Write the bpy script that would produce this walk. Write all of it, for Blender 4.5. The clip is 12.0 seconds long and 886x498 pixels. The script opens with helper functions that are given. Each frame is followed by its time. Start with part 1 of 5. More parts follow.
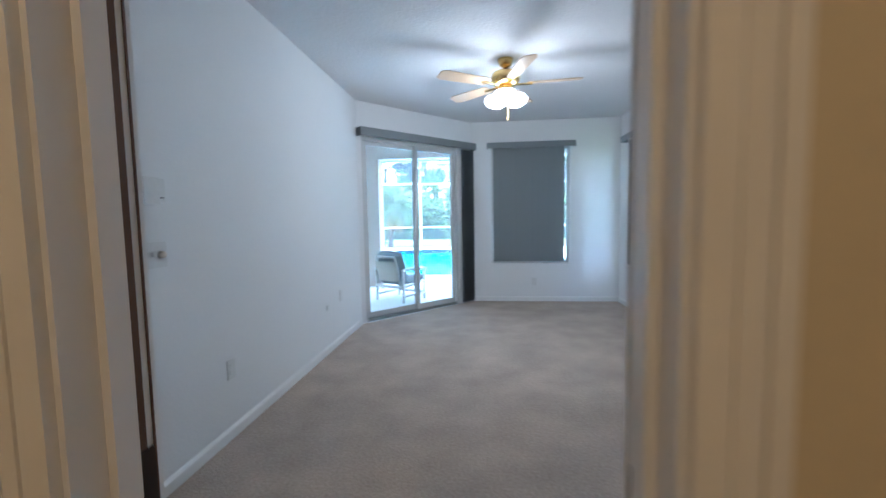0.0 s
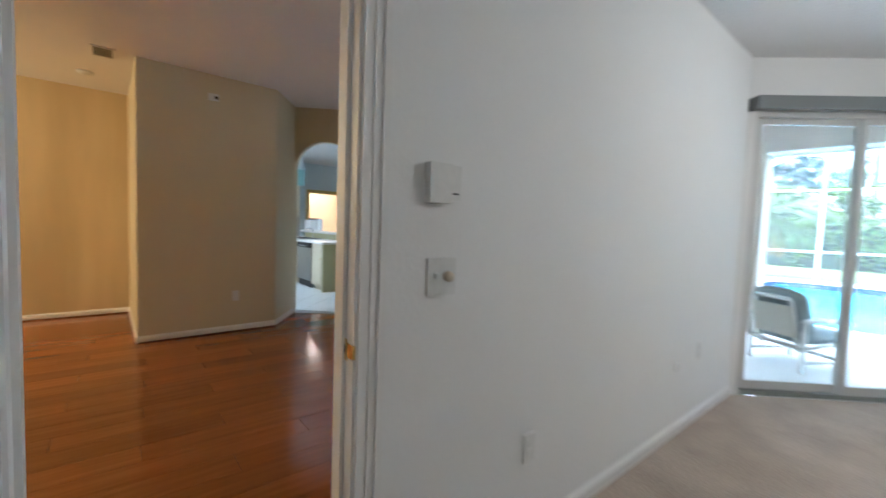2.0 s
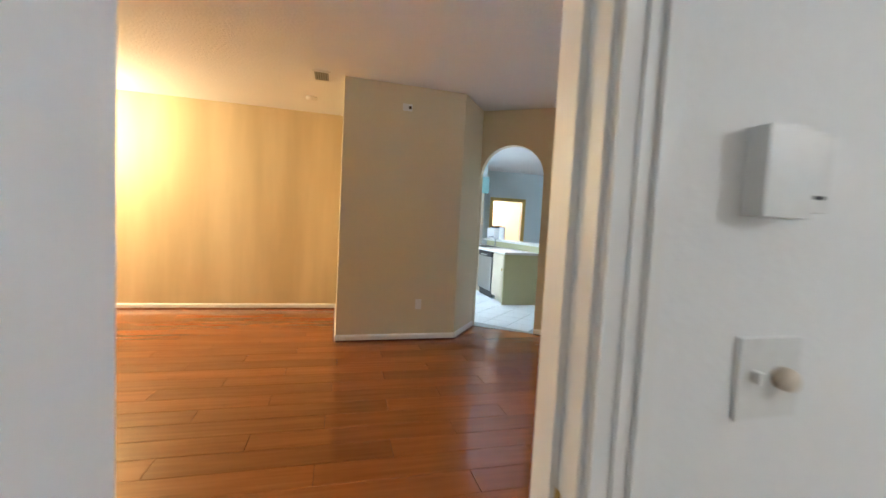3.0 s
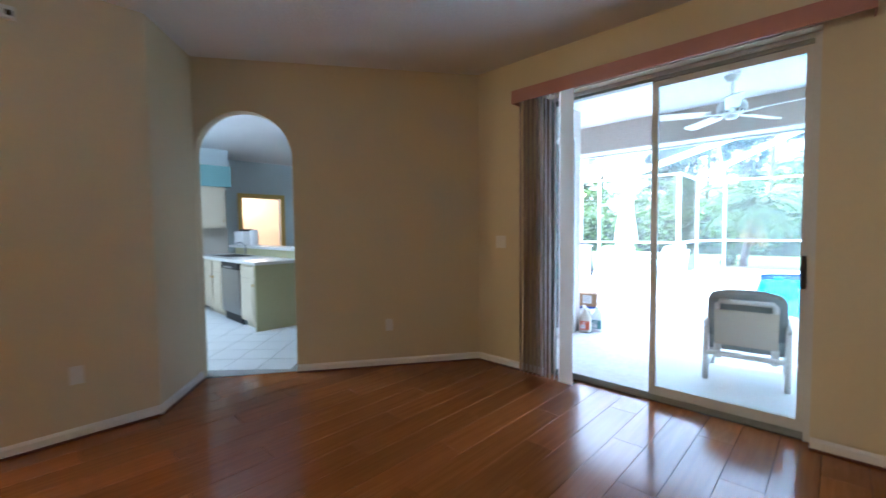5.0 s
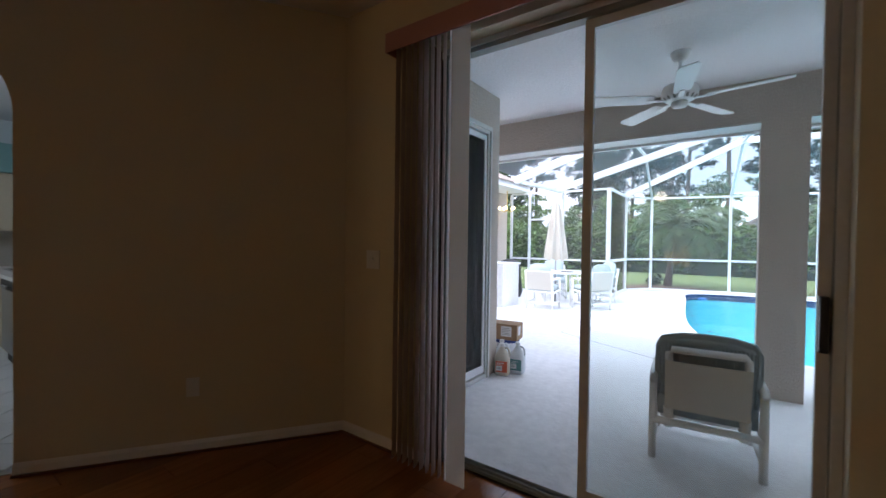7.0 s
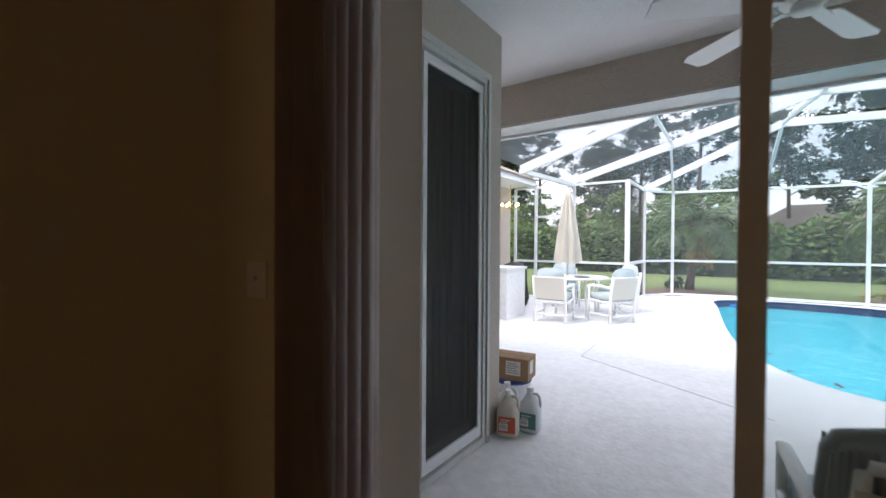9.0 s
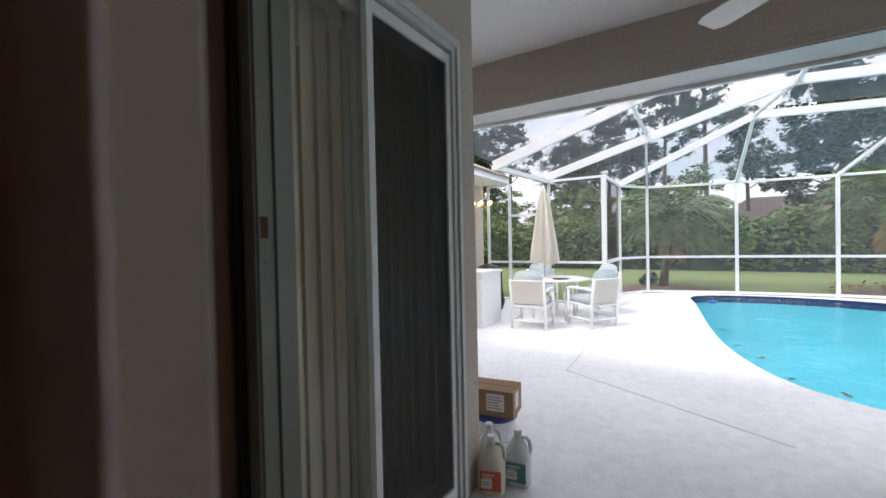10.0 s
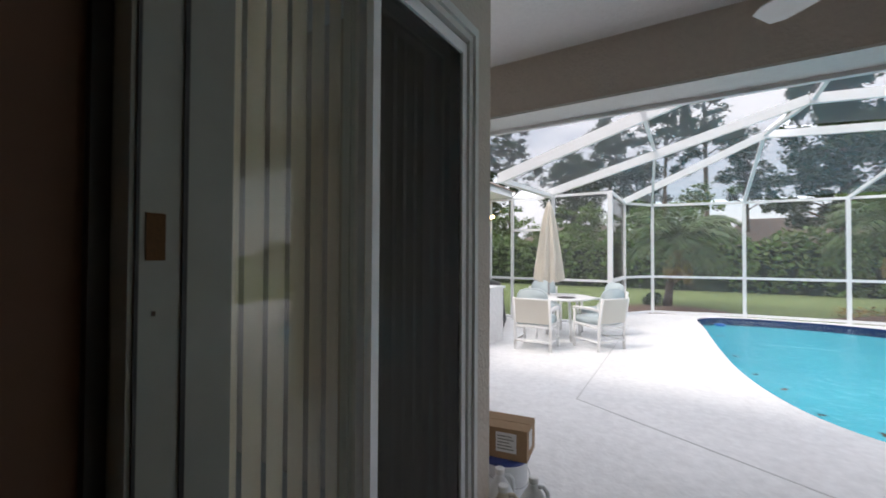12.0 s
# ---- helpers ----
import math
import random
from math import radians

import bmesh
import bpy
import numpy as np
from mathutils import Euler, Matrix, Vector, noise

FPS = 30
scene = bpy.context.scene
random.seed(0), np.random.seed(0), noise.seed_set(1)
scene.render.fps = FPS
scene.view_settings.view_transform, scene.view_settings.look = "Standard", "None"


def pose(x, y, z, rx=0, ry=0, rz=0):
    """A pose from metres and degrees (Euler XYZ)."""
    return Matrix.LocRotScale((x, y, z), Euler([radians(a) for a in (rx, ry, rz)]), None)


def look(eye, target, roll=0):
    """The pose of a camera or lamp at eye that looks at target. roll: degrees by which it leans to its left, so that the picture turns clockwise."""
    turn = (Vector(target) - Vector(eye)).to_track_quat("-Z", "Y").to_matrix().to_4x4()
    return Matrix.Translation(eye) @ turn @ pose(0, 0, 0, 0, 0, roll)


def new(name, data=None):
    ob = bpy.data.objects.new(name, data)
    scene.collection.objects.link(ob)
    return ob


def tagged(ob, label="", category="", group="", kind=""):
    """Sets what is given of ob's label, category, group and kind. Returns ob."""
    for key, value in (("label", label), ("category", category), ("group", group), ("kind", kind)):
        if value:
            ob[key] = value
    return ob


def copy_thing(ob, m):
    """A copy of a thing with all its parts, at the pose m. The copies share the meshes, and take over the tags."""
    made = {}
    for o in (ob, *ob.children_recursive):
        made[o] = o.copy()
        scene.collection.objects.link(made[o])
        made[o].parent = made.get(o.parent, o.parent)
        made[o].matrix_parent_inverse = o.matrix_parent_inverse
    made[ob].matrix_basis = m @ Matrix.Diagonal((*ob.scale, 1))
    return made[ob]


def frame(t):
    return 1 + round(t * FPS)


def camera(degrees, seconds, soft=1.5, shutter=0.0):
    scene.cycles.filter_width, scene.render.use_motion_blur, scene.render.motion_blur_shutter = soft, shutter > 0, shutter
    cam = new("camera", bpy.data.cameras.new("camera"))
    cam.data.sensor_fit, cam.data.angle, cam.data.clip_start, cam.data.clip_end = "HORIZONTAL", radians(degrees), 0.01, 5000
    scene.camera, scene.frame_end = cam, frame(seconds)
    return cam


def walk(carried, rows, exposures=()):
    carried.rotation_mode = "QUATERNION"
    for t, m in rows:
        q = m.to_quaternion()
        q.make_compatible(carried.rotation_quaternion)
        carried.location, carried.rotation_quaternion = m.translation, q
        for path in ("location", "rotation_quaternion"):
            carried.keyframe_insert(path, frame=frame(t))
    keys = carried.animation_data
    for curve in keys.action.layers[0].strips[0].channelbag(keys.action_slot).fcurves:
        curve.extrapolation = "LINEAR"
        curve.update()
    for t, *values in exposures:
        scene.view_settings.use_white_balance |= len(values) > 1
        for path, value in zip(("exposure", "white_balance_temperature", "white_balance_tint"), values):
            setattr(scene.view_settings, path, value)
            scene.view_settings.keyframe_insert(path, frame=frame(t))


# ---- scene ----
cam = camera(94.9, 12.0, 1.5, 0.5)
PATH = [
    (0, (0.874, 1.659, 1.276), (0.673, 3.643, 1.124), -1.0),
    (0.5, (0.775, 1.885, 1.287), (0.272, 3.816, 1.147), -1.0),
    (1, (0.731, 2.129, 1.288), (-0.231, 3.88, 1.189), -0.1),
    (1.5, (0.593, 2.349, 1.283), (-0.694, 3.876, 1.166), 0.4),
    (2, (0.37, 2.553, 1.291), (-1.165, 3.829, 1.176), 2.0),
    (2.5, (0.071, 2.731, 1.285), (-1.784, 3.474, 1.205), 2.5),
    (2.7, (-0.01, 2.74, 1.31), (-1.94, 3.249, 1.191), 3.1),
    (4.3, (-1.08, 3.092, 1.344), (-2.951, 3.794, 1.258), -1.1),
    (4.5, (-1.133, 3.18, 1.337), (-2.866, 4.174, 1.245), -1.5),
    (5, (-1.218, 3.49, 1.313), (-2.609, 4.924, 1.217), -0.6),
    (5.5, (-1.323, 3.819, 1.319), (-2.59, 5.365, 1.246), 0.9),
    (6, (-1.444, 4.158, 1.319), (-2.542, 5.827, 1.231), -1.2),
    (6.5, (-1.515, 4.503, 1.315), (-2.678, 6.129, 1.24), 0.6),
    (7, (-1.623, 4.793, 1.305), (-2.792, 6.416, 1.274), 0.8),
    (7.5, (-1.757, 5.062, 1.243), (-2.889, 6.71, 1.243), -1.1),
    (9.3, (-2.317, 6.105, 1.325), (-3.501, 7.716, 1.29), 0.4),
    (9.5, (-2.372, 6.214, 1.332), (-3.543, 7.835, 1.269), -0.3),
    (10, (-2.528, 6.447, 1.384), (-3.595, 8.138, 1.353), -1.2),
    (10.5, (-2.599, 6.58, 1.405), (-3.766, 8.203, 1.458), -0.1),
    (11, (-2.686, 6.649, 1.425), (-3.82, 8.295, 1.501), 0.6),
    (11.5, (-2.742, 6.662, 1.412), (-3.88, 8.304, 1.512), 1.0),
    (12, (-2.739, 6.664, 1.399), (-3.795, 8.363, 1.432), 0.3),
]
EXPOSURES = [(0, 4.1, 4600, 7), (0.5, 4.0, 4750, 6), (1, 4.05, 5050, 7), (2, 4.15, 5350, 8), (2.4, 4.3, 5400, 8), (2.7, 4.55, 5450, 8), (4.3, 5.5, 4850, 8), (4.6, 5.4, 4850, 8), (5, 4.2, 5000, 9), (5.5, 3.2, 5350, 10),
             (6, 2.7, 5500, 13), (6.5, 2.4, 5700, 15), (7, 2.15, 5900, 16), (7.5, 2.02, 6150, 16), (9.3, 1.7, 6550, 15), (10, 1.5, 6750, 15), (12, 1.25, 6850, 15)]
walk(cam, [(t, look(eye, target, roll)) for t, eye, target, roll in PATH], EXPOSURES)

# ---- light ----
world = bpy.data.worlds.new("sky")
scene.world = world
world.use_nodes = True
wn, wl = world.node_tree.nodes, world.node_tree.links
wn.clear()
sky = wn.new("ShaderNodeTexSky")
sky.sky_type, sky.sun_disc = "NISHITA", False
sky.sun_elevation, sky.sun_rotation = radians(54), radians(209)
tint = wn.new("ShaderNodeMix")
tint.data_type = "RGBA"
cl = wn.new("ShaderNodeTexNoise")
cl.inputs["Scale"].default_value, cl.inputs["Detail"].default_value, cl.inputs["Roughness"].default_value = 2.6, 6, 0.55
ctc = wn.new("ShaderNodeTexCoord")
cmap = wn.new("ShaderNodeMapping")
cmap.inputs["Scale"].default_value = (1, 1, 2.2)
cr = wn.new("ShaderNodeValToRGB")
cr.color_ramp.elements[0].position, cr.color_ramp.elements[1].position = 0.36, 0.62
cr.color_ramp.elements[0].color, cr.color_ramp.elements[1].color = (0.3, 0.3, 0.3, 1), (1, 1, 1, 1)
wl.new(ctc.outputs["Generated"], cmap.inputs["Vector"])
wl.new(cmap.outputs["Vector"], cl.inputs["Vector"])
wl.new(cl.outputs["Fac"], cr.inputs["Fac"])
wl.new(cr.outputs["Color"], tint.inputs["Factor"])
wl.new(sky.outputs["Color"], tint.inputs["A"])
up = wn.new("ShaderNodeSeparateXYZ")
rise = wn.new("ShaderNodeMapRange")
rise.inputs["To Min"].default_value, rise.inputs["To Max"].default_value = 0.55, 1.8
cloud = wn.new("ShaderNodeVectorMath")
cloud.operation = "SCALE"
cloud.inputs[0].default_value = (8.6, 9.0, 9.8)
wl.new(ctc.outputs["Generated"], up.inputs["Vector"])
wl.new(up.outputs["Z"], rise.inputs["Value"])
wl.new(rise.outputs["Result"], cloud.inputs["Scale"])
wl.new(cloud.outputs["Vector"], tint.inputs["B"])
bg = wn.new("ShaderNodeBackground")
bg.inputs["Strength"].default_value = 0.1
wo = wn.new("ShaderNodeOutputWorld")
wl.new(tint.outputs["Result"], bg.inputs["Color"])
wl.new(bg.outputs["Background"], wo.inputs["Surface"])

sun = new("sun", bpy.data.lights.new("sun", "SUN"))
sun.data.energy, sun.data.angle, sun.data.color = 0.8, radians(14), (1.0, 0.96, 0.9)
sun.matrix_world = look((-5, -9, 14), (0, 0, 0))


def lamp(name, at, watts, colour, size=0.12):
    ob = new(name, bpy.data.lights.new(name, "POINT"))
    ob.data.energy, ob.data.color, ob.data.shadow_soft_size = watts, colour, size
    ob.location = at
    return ob


lamp("foyer_lamp", (-5.6, -0.6, 2.3), 8.5, (1.0, 0.72, 0.36))
lamp("dining_lamp", (-3.0, -1.4, 2.4), 1.5, (1.0, 0.78, 0.55))
lamp("kitchen_lamp", (-7.2, 3.9, 2.3), 6.5, (0.90, 0.96, 1.0), 0.3)
lamp("pantry_lamp", (-11.6, 7.5, 2.2), 5, (1.0, 0.72, 0.52))
lamp("closet_lamp", (0.75, 0.35, 2.2), 1.1, (1.0, 0.62, 0.3))

# ---- materials ----


def mat(name, colour, rough=0.6, metal=0.0, vary=0.06, scale=6.0, bump=0.0, bump_scale=80.0, spec=0.5, **more):
    m = bpy.data.materials.new(name)
    m.use_nodes = True
    n, l = m.node_tree.nodes, m.node_tree.links
    b = n["Principled BSDF"]
    b.inputs["Roughness"].default_value, b.inputs["Metallic"].default_value = rough, metal
    b.inputs["Specular IOR Level"].default_value = spec
    tc = n.new("ShaderNodeTexCoord")
    big, fine = n.new("ShaderNodeTexNoise"), n.new("ShaderNodeTexNoise")
    big.inputs["Scale"].default_value, fine.inputs["Scale"].default_value = scale * 0.3, scale * 7
    big.inputs["Detail"].default_value = 4
    l.new(tc.outputs["Object"], big.inputs["Vector"])
    l.new(tc.outputs["Object"], fine.inputs["Vector"])
    add = n.new("ShaderNodeMath")
    add.operation = "ADD"
    l.new(big.outputs["Fac"], add.inputs[0])
    l.new(fine.outputs["Fac"], add.inputs[1])
    ramp = n.new("ShaderNodeMapRange")
    ramp.inputs["From Min"].default_value, ramp.inputs["From Max"].default_value = 0.6, 1.4
    ramp.inputs["To Min"].default_value, ramp.inputs["To Max"].default_value = 1 - vary, 1 + vary
    l.new(add.outputs[0], ramp.inputs["Value"])
    mul = n.new("ShaderNodeVectorMath")
    mul.operation = "SCALE"
    mul.inputs[0].default_value = colour
    l.new(ramp.outputs["Result"], mul.inputs["Scale"])
    l.new(mul.outputs["Vector"], b.inputs["Base Color"])
    if bump:
        bn, bp = n.new("ShaderNodeTexNoise"), n.new("ShaderNodeBump")
        bn.inputs["Scale"].default_value, bn.inputs["Detail"].default_value = bump_scale, 5
        bp.inputs["Strength"].default_value, bp.inputs["Distance"].default_value = bump, 0.01
        l.new(tc.outputs["Object"], bn.inputs["Vector"])
        l.new(bn.outputs["Fac"], bp.inputs["Height"])
        l.new(bp.outputs["Normal"], b.inputs["Normal"])
    for key, value in more.items():
        b.inputs[key.replace("_", " ")].default_value = value
    return m


def plank_mat(name, dark, light, rough):
    m = mat(name, light, rough, vary=0.0)
    n, l = m.node_tree.nodes, m.node_tree.links
    b = n["Principled BSDF"]
    tc, mp, grain = n.new("ShaderNodeTexCoord"), n.new("ShaderNodeMapping"), n.new("ShaderNodeTexNoise")
    info = n.new("ShaderNodeObjectInfo")
    mp.inputs["Scale"].default_value = (34, 1.6, 8)
    l.new(tc.outputs["Object"], mp.inputs["Vector"])
    offs = n.new("ShaderNodeCombineXYZ")
    k = n.new("ShaderNodeMath")
    k.operation = "MULTIPLY"
    k.inputs[1].default_value = 90.0
    l.new(info.outputs["Random"], k.inputs[0])
    for i in (0, 1, 2):
        l.new(k.outputs[0], offs.inputs[i])
    l.new(offs.outputs[0], mp.inputs["Location"])
    grain.inputs["Scale"].default_value, grain.inputs["Detail"].default_value = 1.0, 7
    grain.inputs["Distortion"].default_value = 0.6
    l.new(mp.outputs["Vector"], grain.inputs["Vector"])
    cr = n.new("ShaderNodeValToRGB")
    cr.color_ramp.elements[0].position, cr.color_ramp.elements[1].position = 0.3, 0.72
    cr.color_ramp.elements[0].color, cr.color_ramp.elements[1].color = (*dark, 1), (*light, 1)
    l.new(grain.outputs["Fac"], cr.inputs["Fac"])
    hsv = n.new("ShaderNodeHueSaturation")
    mr = n.new("ShaderNodeMapRange")
    mr.inputs["To Min"].default_value, mr.inputs["To Max"].default_value = 0.82, 1.15
    l.new(info.outputs["Random"], mr.inputs["Value"])
    l.new(mr.outputs["Result"], hsv.inputs["Value"])
    l.new(cr.outputs["Color"], hsv.inputs["Color"])
    l.new(hsv.outputs["Color"], b.inputs["Base Color"])
    return m


def leaf_mat(name, colour, vary=0.45):
    m = mat(name, colour, 0.55, vary=0.0)
    n, l = m.node_tree.nodes, m.node_tree.links
    b = n["Principled BSDF"]
    geo, mr, sc = n.new("ShaderNodeNewGeometry"), n.new("ShaderNodeMapRange"), n.new("ShaderNodeHueSaturation")
    mr.inputs["To Min"].default_value, mr.inputs["To Max"].default_value = 1 - vary, 1 + vary
    l.new(geo.outputs["Random Per Island"], mr.inputs["Value"])
    l.new(mr.outputs["Result"], sc.inputs["Value"])
    hue = n.new("ShaderNodeMapRange")
    hue.inputs["To Min"].default_value, hue.inputs["To Max"].default_value = 0.47, 0.52
    l.new(geo.outputs["Random Per Island"], hue.inputs["Value"])
    l.new(hue.outputs["Result"], sc.inputs["Hue"])
    sc.inputs["Color"].default_value = (*colour, 1)
    l.new(sc.outputs["Color"], b.inputs["Base Color"])
    tr, mix = n.new("ShaderNodeBsdfTranslucent"), n.new("ShaderNodeMixShader")
    mix.inputs["Fac"].default_value = 0.3
    l.new(sc.outputs["Color"], tr.inputs["Color"])
    l.new(b.outputs["BSDF"], mix.inputs[1])
    l.new(tr.outputs["BSDF"], mix.inputs[2])
    l.new(mix.outputs["Shader"], n["Material Output"].inputs["Surface"])
    return m


def see_through(name, colour, gloss, gloss_fac=None, rough=0.0, ior=1.45, bump=0.0, bump_scale=5.0):
    m = bpy.data.materials.new(name)
    m.use_nodes = True
    n, l = m.node_tree.nodes, m.node_tree.links
    n.remove(n["Principled BSDF"])
    tr, gl, mix = n.new("ShaderNodeBsdfTransparent"), n.new("ShaderNodeBsdfGlossy"), n.new("ShaderNodeMixShader")
    tr.inputs["Color"].default_value = (*colour, 1)
    gl.inputs["Color"].default_value = (*gloss, 1)
    gl.inputs["Roughness"].default_value = rough
    if gloss_fac is None:
        lw, pw, mr = n.new("ShaderNodeLayerWeight"), n.new("ShaderNodeMath"), n.new("ShaderNodeMapRange")
        lw.inputs["Blend"].default_value = 0.5
        pw.operation = "POWER"
        pw.inputs[1].default_value = 4.0
        f0 = ((ior - 1) / (ior + 1)) ** 2
        mr.inputs["To Min"].default_value, mr.inputs["To Max"].default_value = f0, 0.42
        l.new(lw.outputs["Facing"], pw.inputs[0])
        l.new(pw.outputs[0], mr.inputs["Value"])
        l.new(mr.outputs["Result"], mix.inputs["Fac"])
    else:
        mix.inputs["Fac"].default_value = gloss_fac
    if bump:
        tc, bn, bp = n.new("ShaderNodeTexCoord"), n.new("ShaderNodeTexNoise"), n.new("ShaderNodeBump")
        bn.inputs["Scale"].default_value, bn.inputs["Detail"].default_value = bump_scale, 3
        bp.inputs["Strength"].default_value, bp.inputs["Distance"].default_value = bump, 0.05
        l.new(tc.outputs["Object"], bn.inputs["Vector"])
        l.new(bn.outputs["Fac"], bp.inputs["Height"])
        l.new(bp.outputs["Normal"], gl.inputs["Normal"])
    l.new(tr.outputs[0], mix.inputs[1])
    l.new(gl.outputs[0], mix.inputs[2])
    l.new(mix.outputs[0], n["Material Output"].inputs["Surface"])
    return m


def screen_mat(name, fac, colour):
    m = bpy.data.materials.new(name)
    m.use_nodes = True
    n, l = m.node_tree.nodes, m.node_tree.links
    tr, mix = n.new("ShaderNodeBsdfTransparent"), n.new("ShaderNodeMixShader")
    n["Principled BSDF"].inputs["Base Color"].default_value = (*colour, 1)
    n["Principled BSDF"].inputs["Roughness"].default_value = 0.8
    mix.inputs["Fac"].default_value = fac
    l.new(tr.outputs[0], mix.inputs[1])
    l.new(n["Principled BSDF"].outputs[0], mix.inputs[2])
    l.new(mix.outputs[0], n["Material Output"].inputs["Surface"])
    return m


def glow(name, colour, strength):
    m = mat(name, colour, 0.4)
    b = m.node_tree.nodes["Principled BSDF"]
    b.inputs["Emission Color"].default_value = (*colour, 1)
    b.inputs["Emission Strength"].default_value = strength
    return m


def leaky_vinyl(name, colour, through_):
    """Vinyl that lets part of the daylight behind it through."""
    m = mat(name, colour, 0.55, vary=0.02)
    n, l = m.node_tree.nodes, m.node_tree.links
    tr, mix = n.new("ShaderNodeBsdfTranslucent"), n.new("ShaderNodeMixShader")
    tr.inputs["Color"].default_value = (*colour, 1)
    mix.inputs["Fac"].default_value = through_
    l.new(n["Principled BSDF"].outputs["BSDF"], mix.inputs[1])
    l.new(tr.outputs["BSDF"], mix.inputs[2])
    l.new(mix.outputs["Shader"], n["Material Output"].inputs["Surface"])
    return m


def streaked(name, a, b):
    """A wall colour of two tones in soft upright streaks."""
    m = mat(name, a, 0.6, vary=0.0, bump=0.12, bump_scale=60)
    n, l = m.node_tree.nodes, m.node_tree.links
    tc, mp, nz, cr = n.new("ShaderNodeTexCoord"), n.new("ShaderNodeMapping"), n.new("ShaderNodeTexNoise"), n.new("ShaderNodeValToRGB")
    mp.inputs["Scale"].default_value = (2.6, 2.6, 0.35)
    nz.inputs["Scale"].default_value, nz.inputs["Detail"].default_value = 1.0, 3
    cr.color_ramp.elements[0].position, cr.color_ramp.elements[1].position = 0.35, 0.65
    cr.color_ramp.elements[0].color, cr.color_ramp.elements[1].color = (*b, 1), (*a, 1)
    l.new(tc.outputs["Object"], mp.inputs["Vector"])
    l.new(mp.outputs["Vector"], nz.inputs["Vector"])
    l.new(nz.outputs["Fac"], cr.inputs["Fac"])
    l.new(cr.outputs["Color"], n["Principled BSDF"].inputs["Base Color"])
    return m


# Yellower than the cream walls: warm lamp light is put into this colour.
M_FOYER = streaked("streaked_warm_lit_wall", (0.72, 0.58, 0.34), (0.60, 0.47, 0.26))
M_BED = mat("white_wall_paint", (0.80, 0.80, 0.79), 0.7, vary=0.015, bump=0.12, bump_scale=60)
M_LIV = mat("cream_wall_paint", (0.63, 0.555, 0.385), 0.62, vary=0.02, bump=0.12, bump_scale=60)
M_KIT = mat("pale_blue_wall_paint", (0.60, 0.68, 0.70), 0.6, vary=0.02)
M_TEAL = mat("teal_soffit_paint", (0.20, 0.36, 0.36), 0.6, vary=0.03)
M_YEL = mat("yellow_trim_paint", (0.62, 0.45, 0.12), 0.5)
M_CEIL = mat("textured_ceiling_paint", (0.78, 0.78, 0.78), 0.9, vary=0.02, bump=0.5, bump_scale=45)
M_TRIM = mat("white_gloss_trim", (0.79, 0.78, 0.76), 0.42, vary=0.01)
M_DOOR = mat("white_satin_door_paint", (0.78, 0.78, 0.77), 0.6, vary=0.01)
M_CARPET = mat("beige_carpet", (0.44, 0.365, 0.30), 1.0, vary=0.26, scale=9, bump=1.0, bump_scale=90, spec=0.1)
M_WOOD = plank_mat("cherry_laminate", (0.245, 0.076, 0.016), (0.32, 0.110, 0.026), 0.15)
M_SHOE = mat("cherry_shoe_moulding", (0.12, 0.035, 0.015), 0.4)
M_UNDER = mat("dark_joint", (0.05, 0.025, 0.012), 0.8)
M_TILE = mat("white_floor_tile", (0.70, 0.72, 0.72), 0.3, vary=0.04)
M_GROUT = mat("grey_grout", (0.34, 0.34, 0.33), 0.9)
M_STUCCO = mat("beige_stucco", (0.52, 0.455, 0.395), 0.95, vary=0.06, scale=4, bump=0.9, bump_scale=45)
M_LCEIL = mat("white_stippled_ceiling", (0.80, 0.79, 0.785), 0.95, vary=0.04, bump=0.5, bump_scale=40)
M_DECK = mat("pale_textured_deck", (0.80, 0.80, 0.80), 0.7, vary=0.12, scale=2.2, bump=0.5, bump_scale=30)
M_JOINT = mat("grey_joint_sealant", (0.58, 0.58, 0.57), 0.8)
M_ALU = mat("white_aluminium", (0.78, 0.79, 0.80), 0.35, vary=0.02)
M_MILL = mat("grey_aluminium", (0.27, 0.28, 0.25), 0.5, metal=0.1, vary=0.06)
M_FRAME = mat("weathered_white_frame", (0.60, 0.60, 0.58), 0.45, vary=0.06)
M_BRASS = mat("polished_brass", (0.80, 0.58, 0.22), 0.18, metal=1.0)
M_BRONZE = mat("dark_bronze", (0.06, 0.045, 0.035), 0.35, metal=0.8)
M_STEEL = mat("stainless_steel", (0.42, 0.43, 0.45), 0.3, metal=0.9)
M_BLACK = mat("black_plastic", (0.015, 0.015, 0.017), 0.5)
M_GBLIND = mat("grey_vinyl_blind", (0.20, 0.215, 0.22), 0.6, vary=0.03)
M_PBLIND = mat("mauve_vinyl_blind", (0.56, 0.46, 0.43), 0.55, vary=0.03)
M_PVAL = mat("rose_valance", (0.42, 0.20, 0.17), 0.5, vary=0.03)
M_EBLIND = leaky_vinyl("daylit_end_vane", (0.80, 0.78, 0.75), 0.45)
M_CBLIND = mat("cream_vinyl_blind", (0.84, 0.70, 0.54), 0.55, vary=0.04)
M_PVC = mat("white_resin", (0.80, 0.80, 0.79), 0.4, vary=0.02)
M_SLING = mat("taupe_mesh_fabric", (0.62, 0.58, 0.50), 0.8, vary=0.05)
M_SLINGL = leaky_vinyl("pale_mesh_fabric", (0.74, 0.71, 0.64), 0.25)
M_CUSH = mat("grey_green_cushion", (0.34, 0.40, 0.42), 0.9, vary=0.06, bump=0.3, bump_scale=120)
M_CUSHL = mat("pale_blue_cushion", (0.50, 0.58, 0.60), 0.9, vary=0.06)
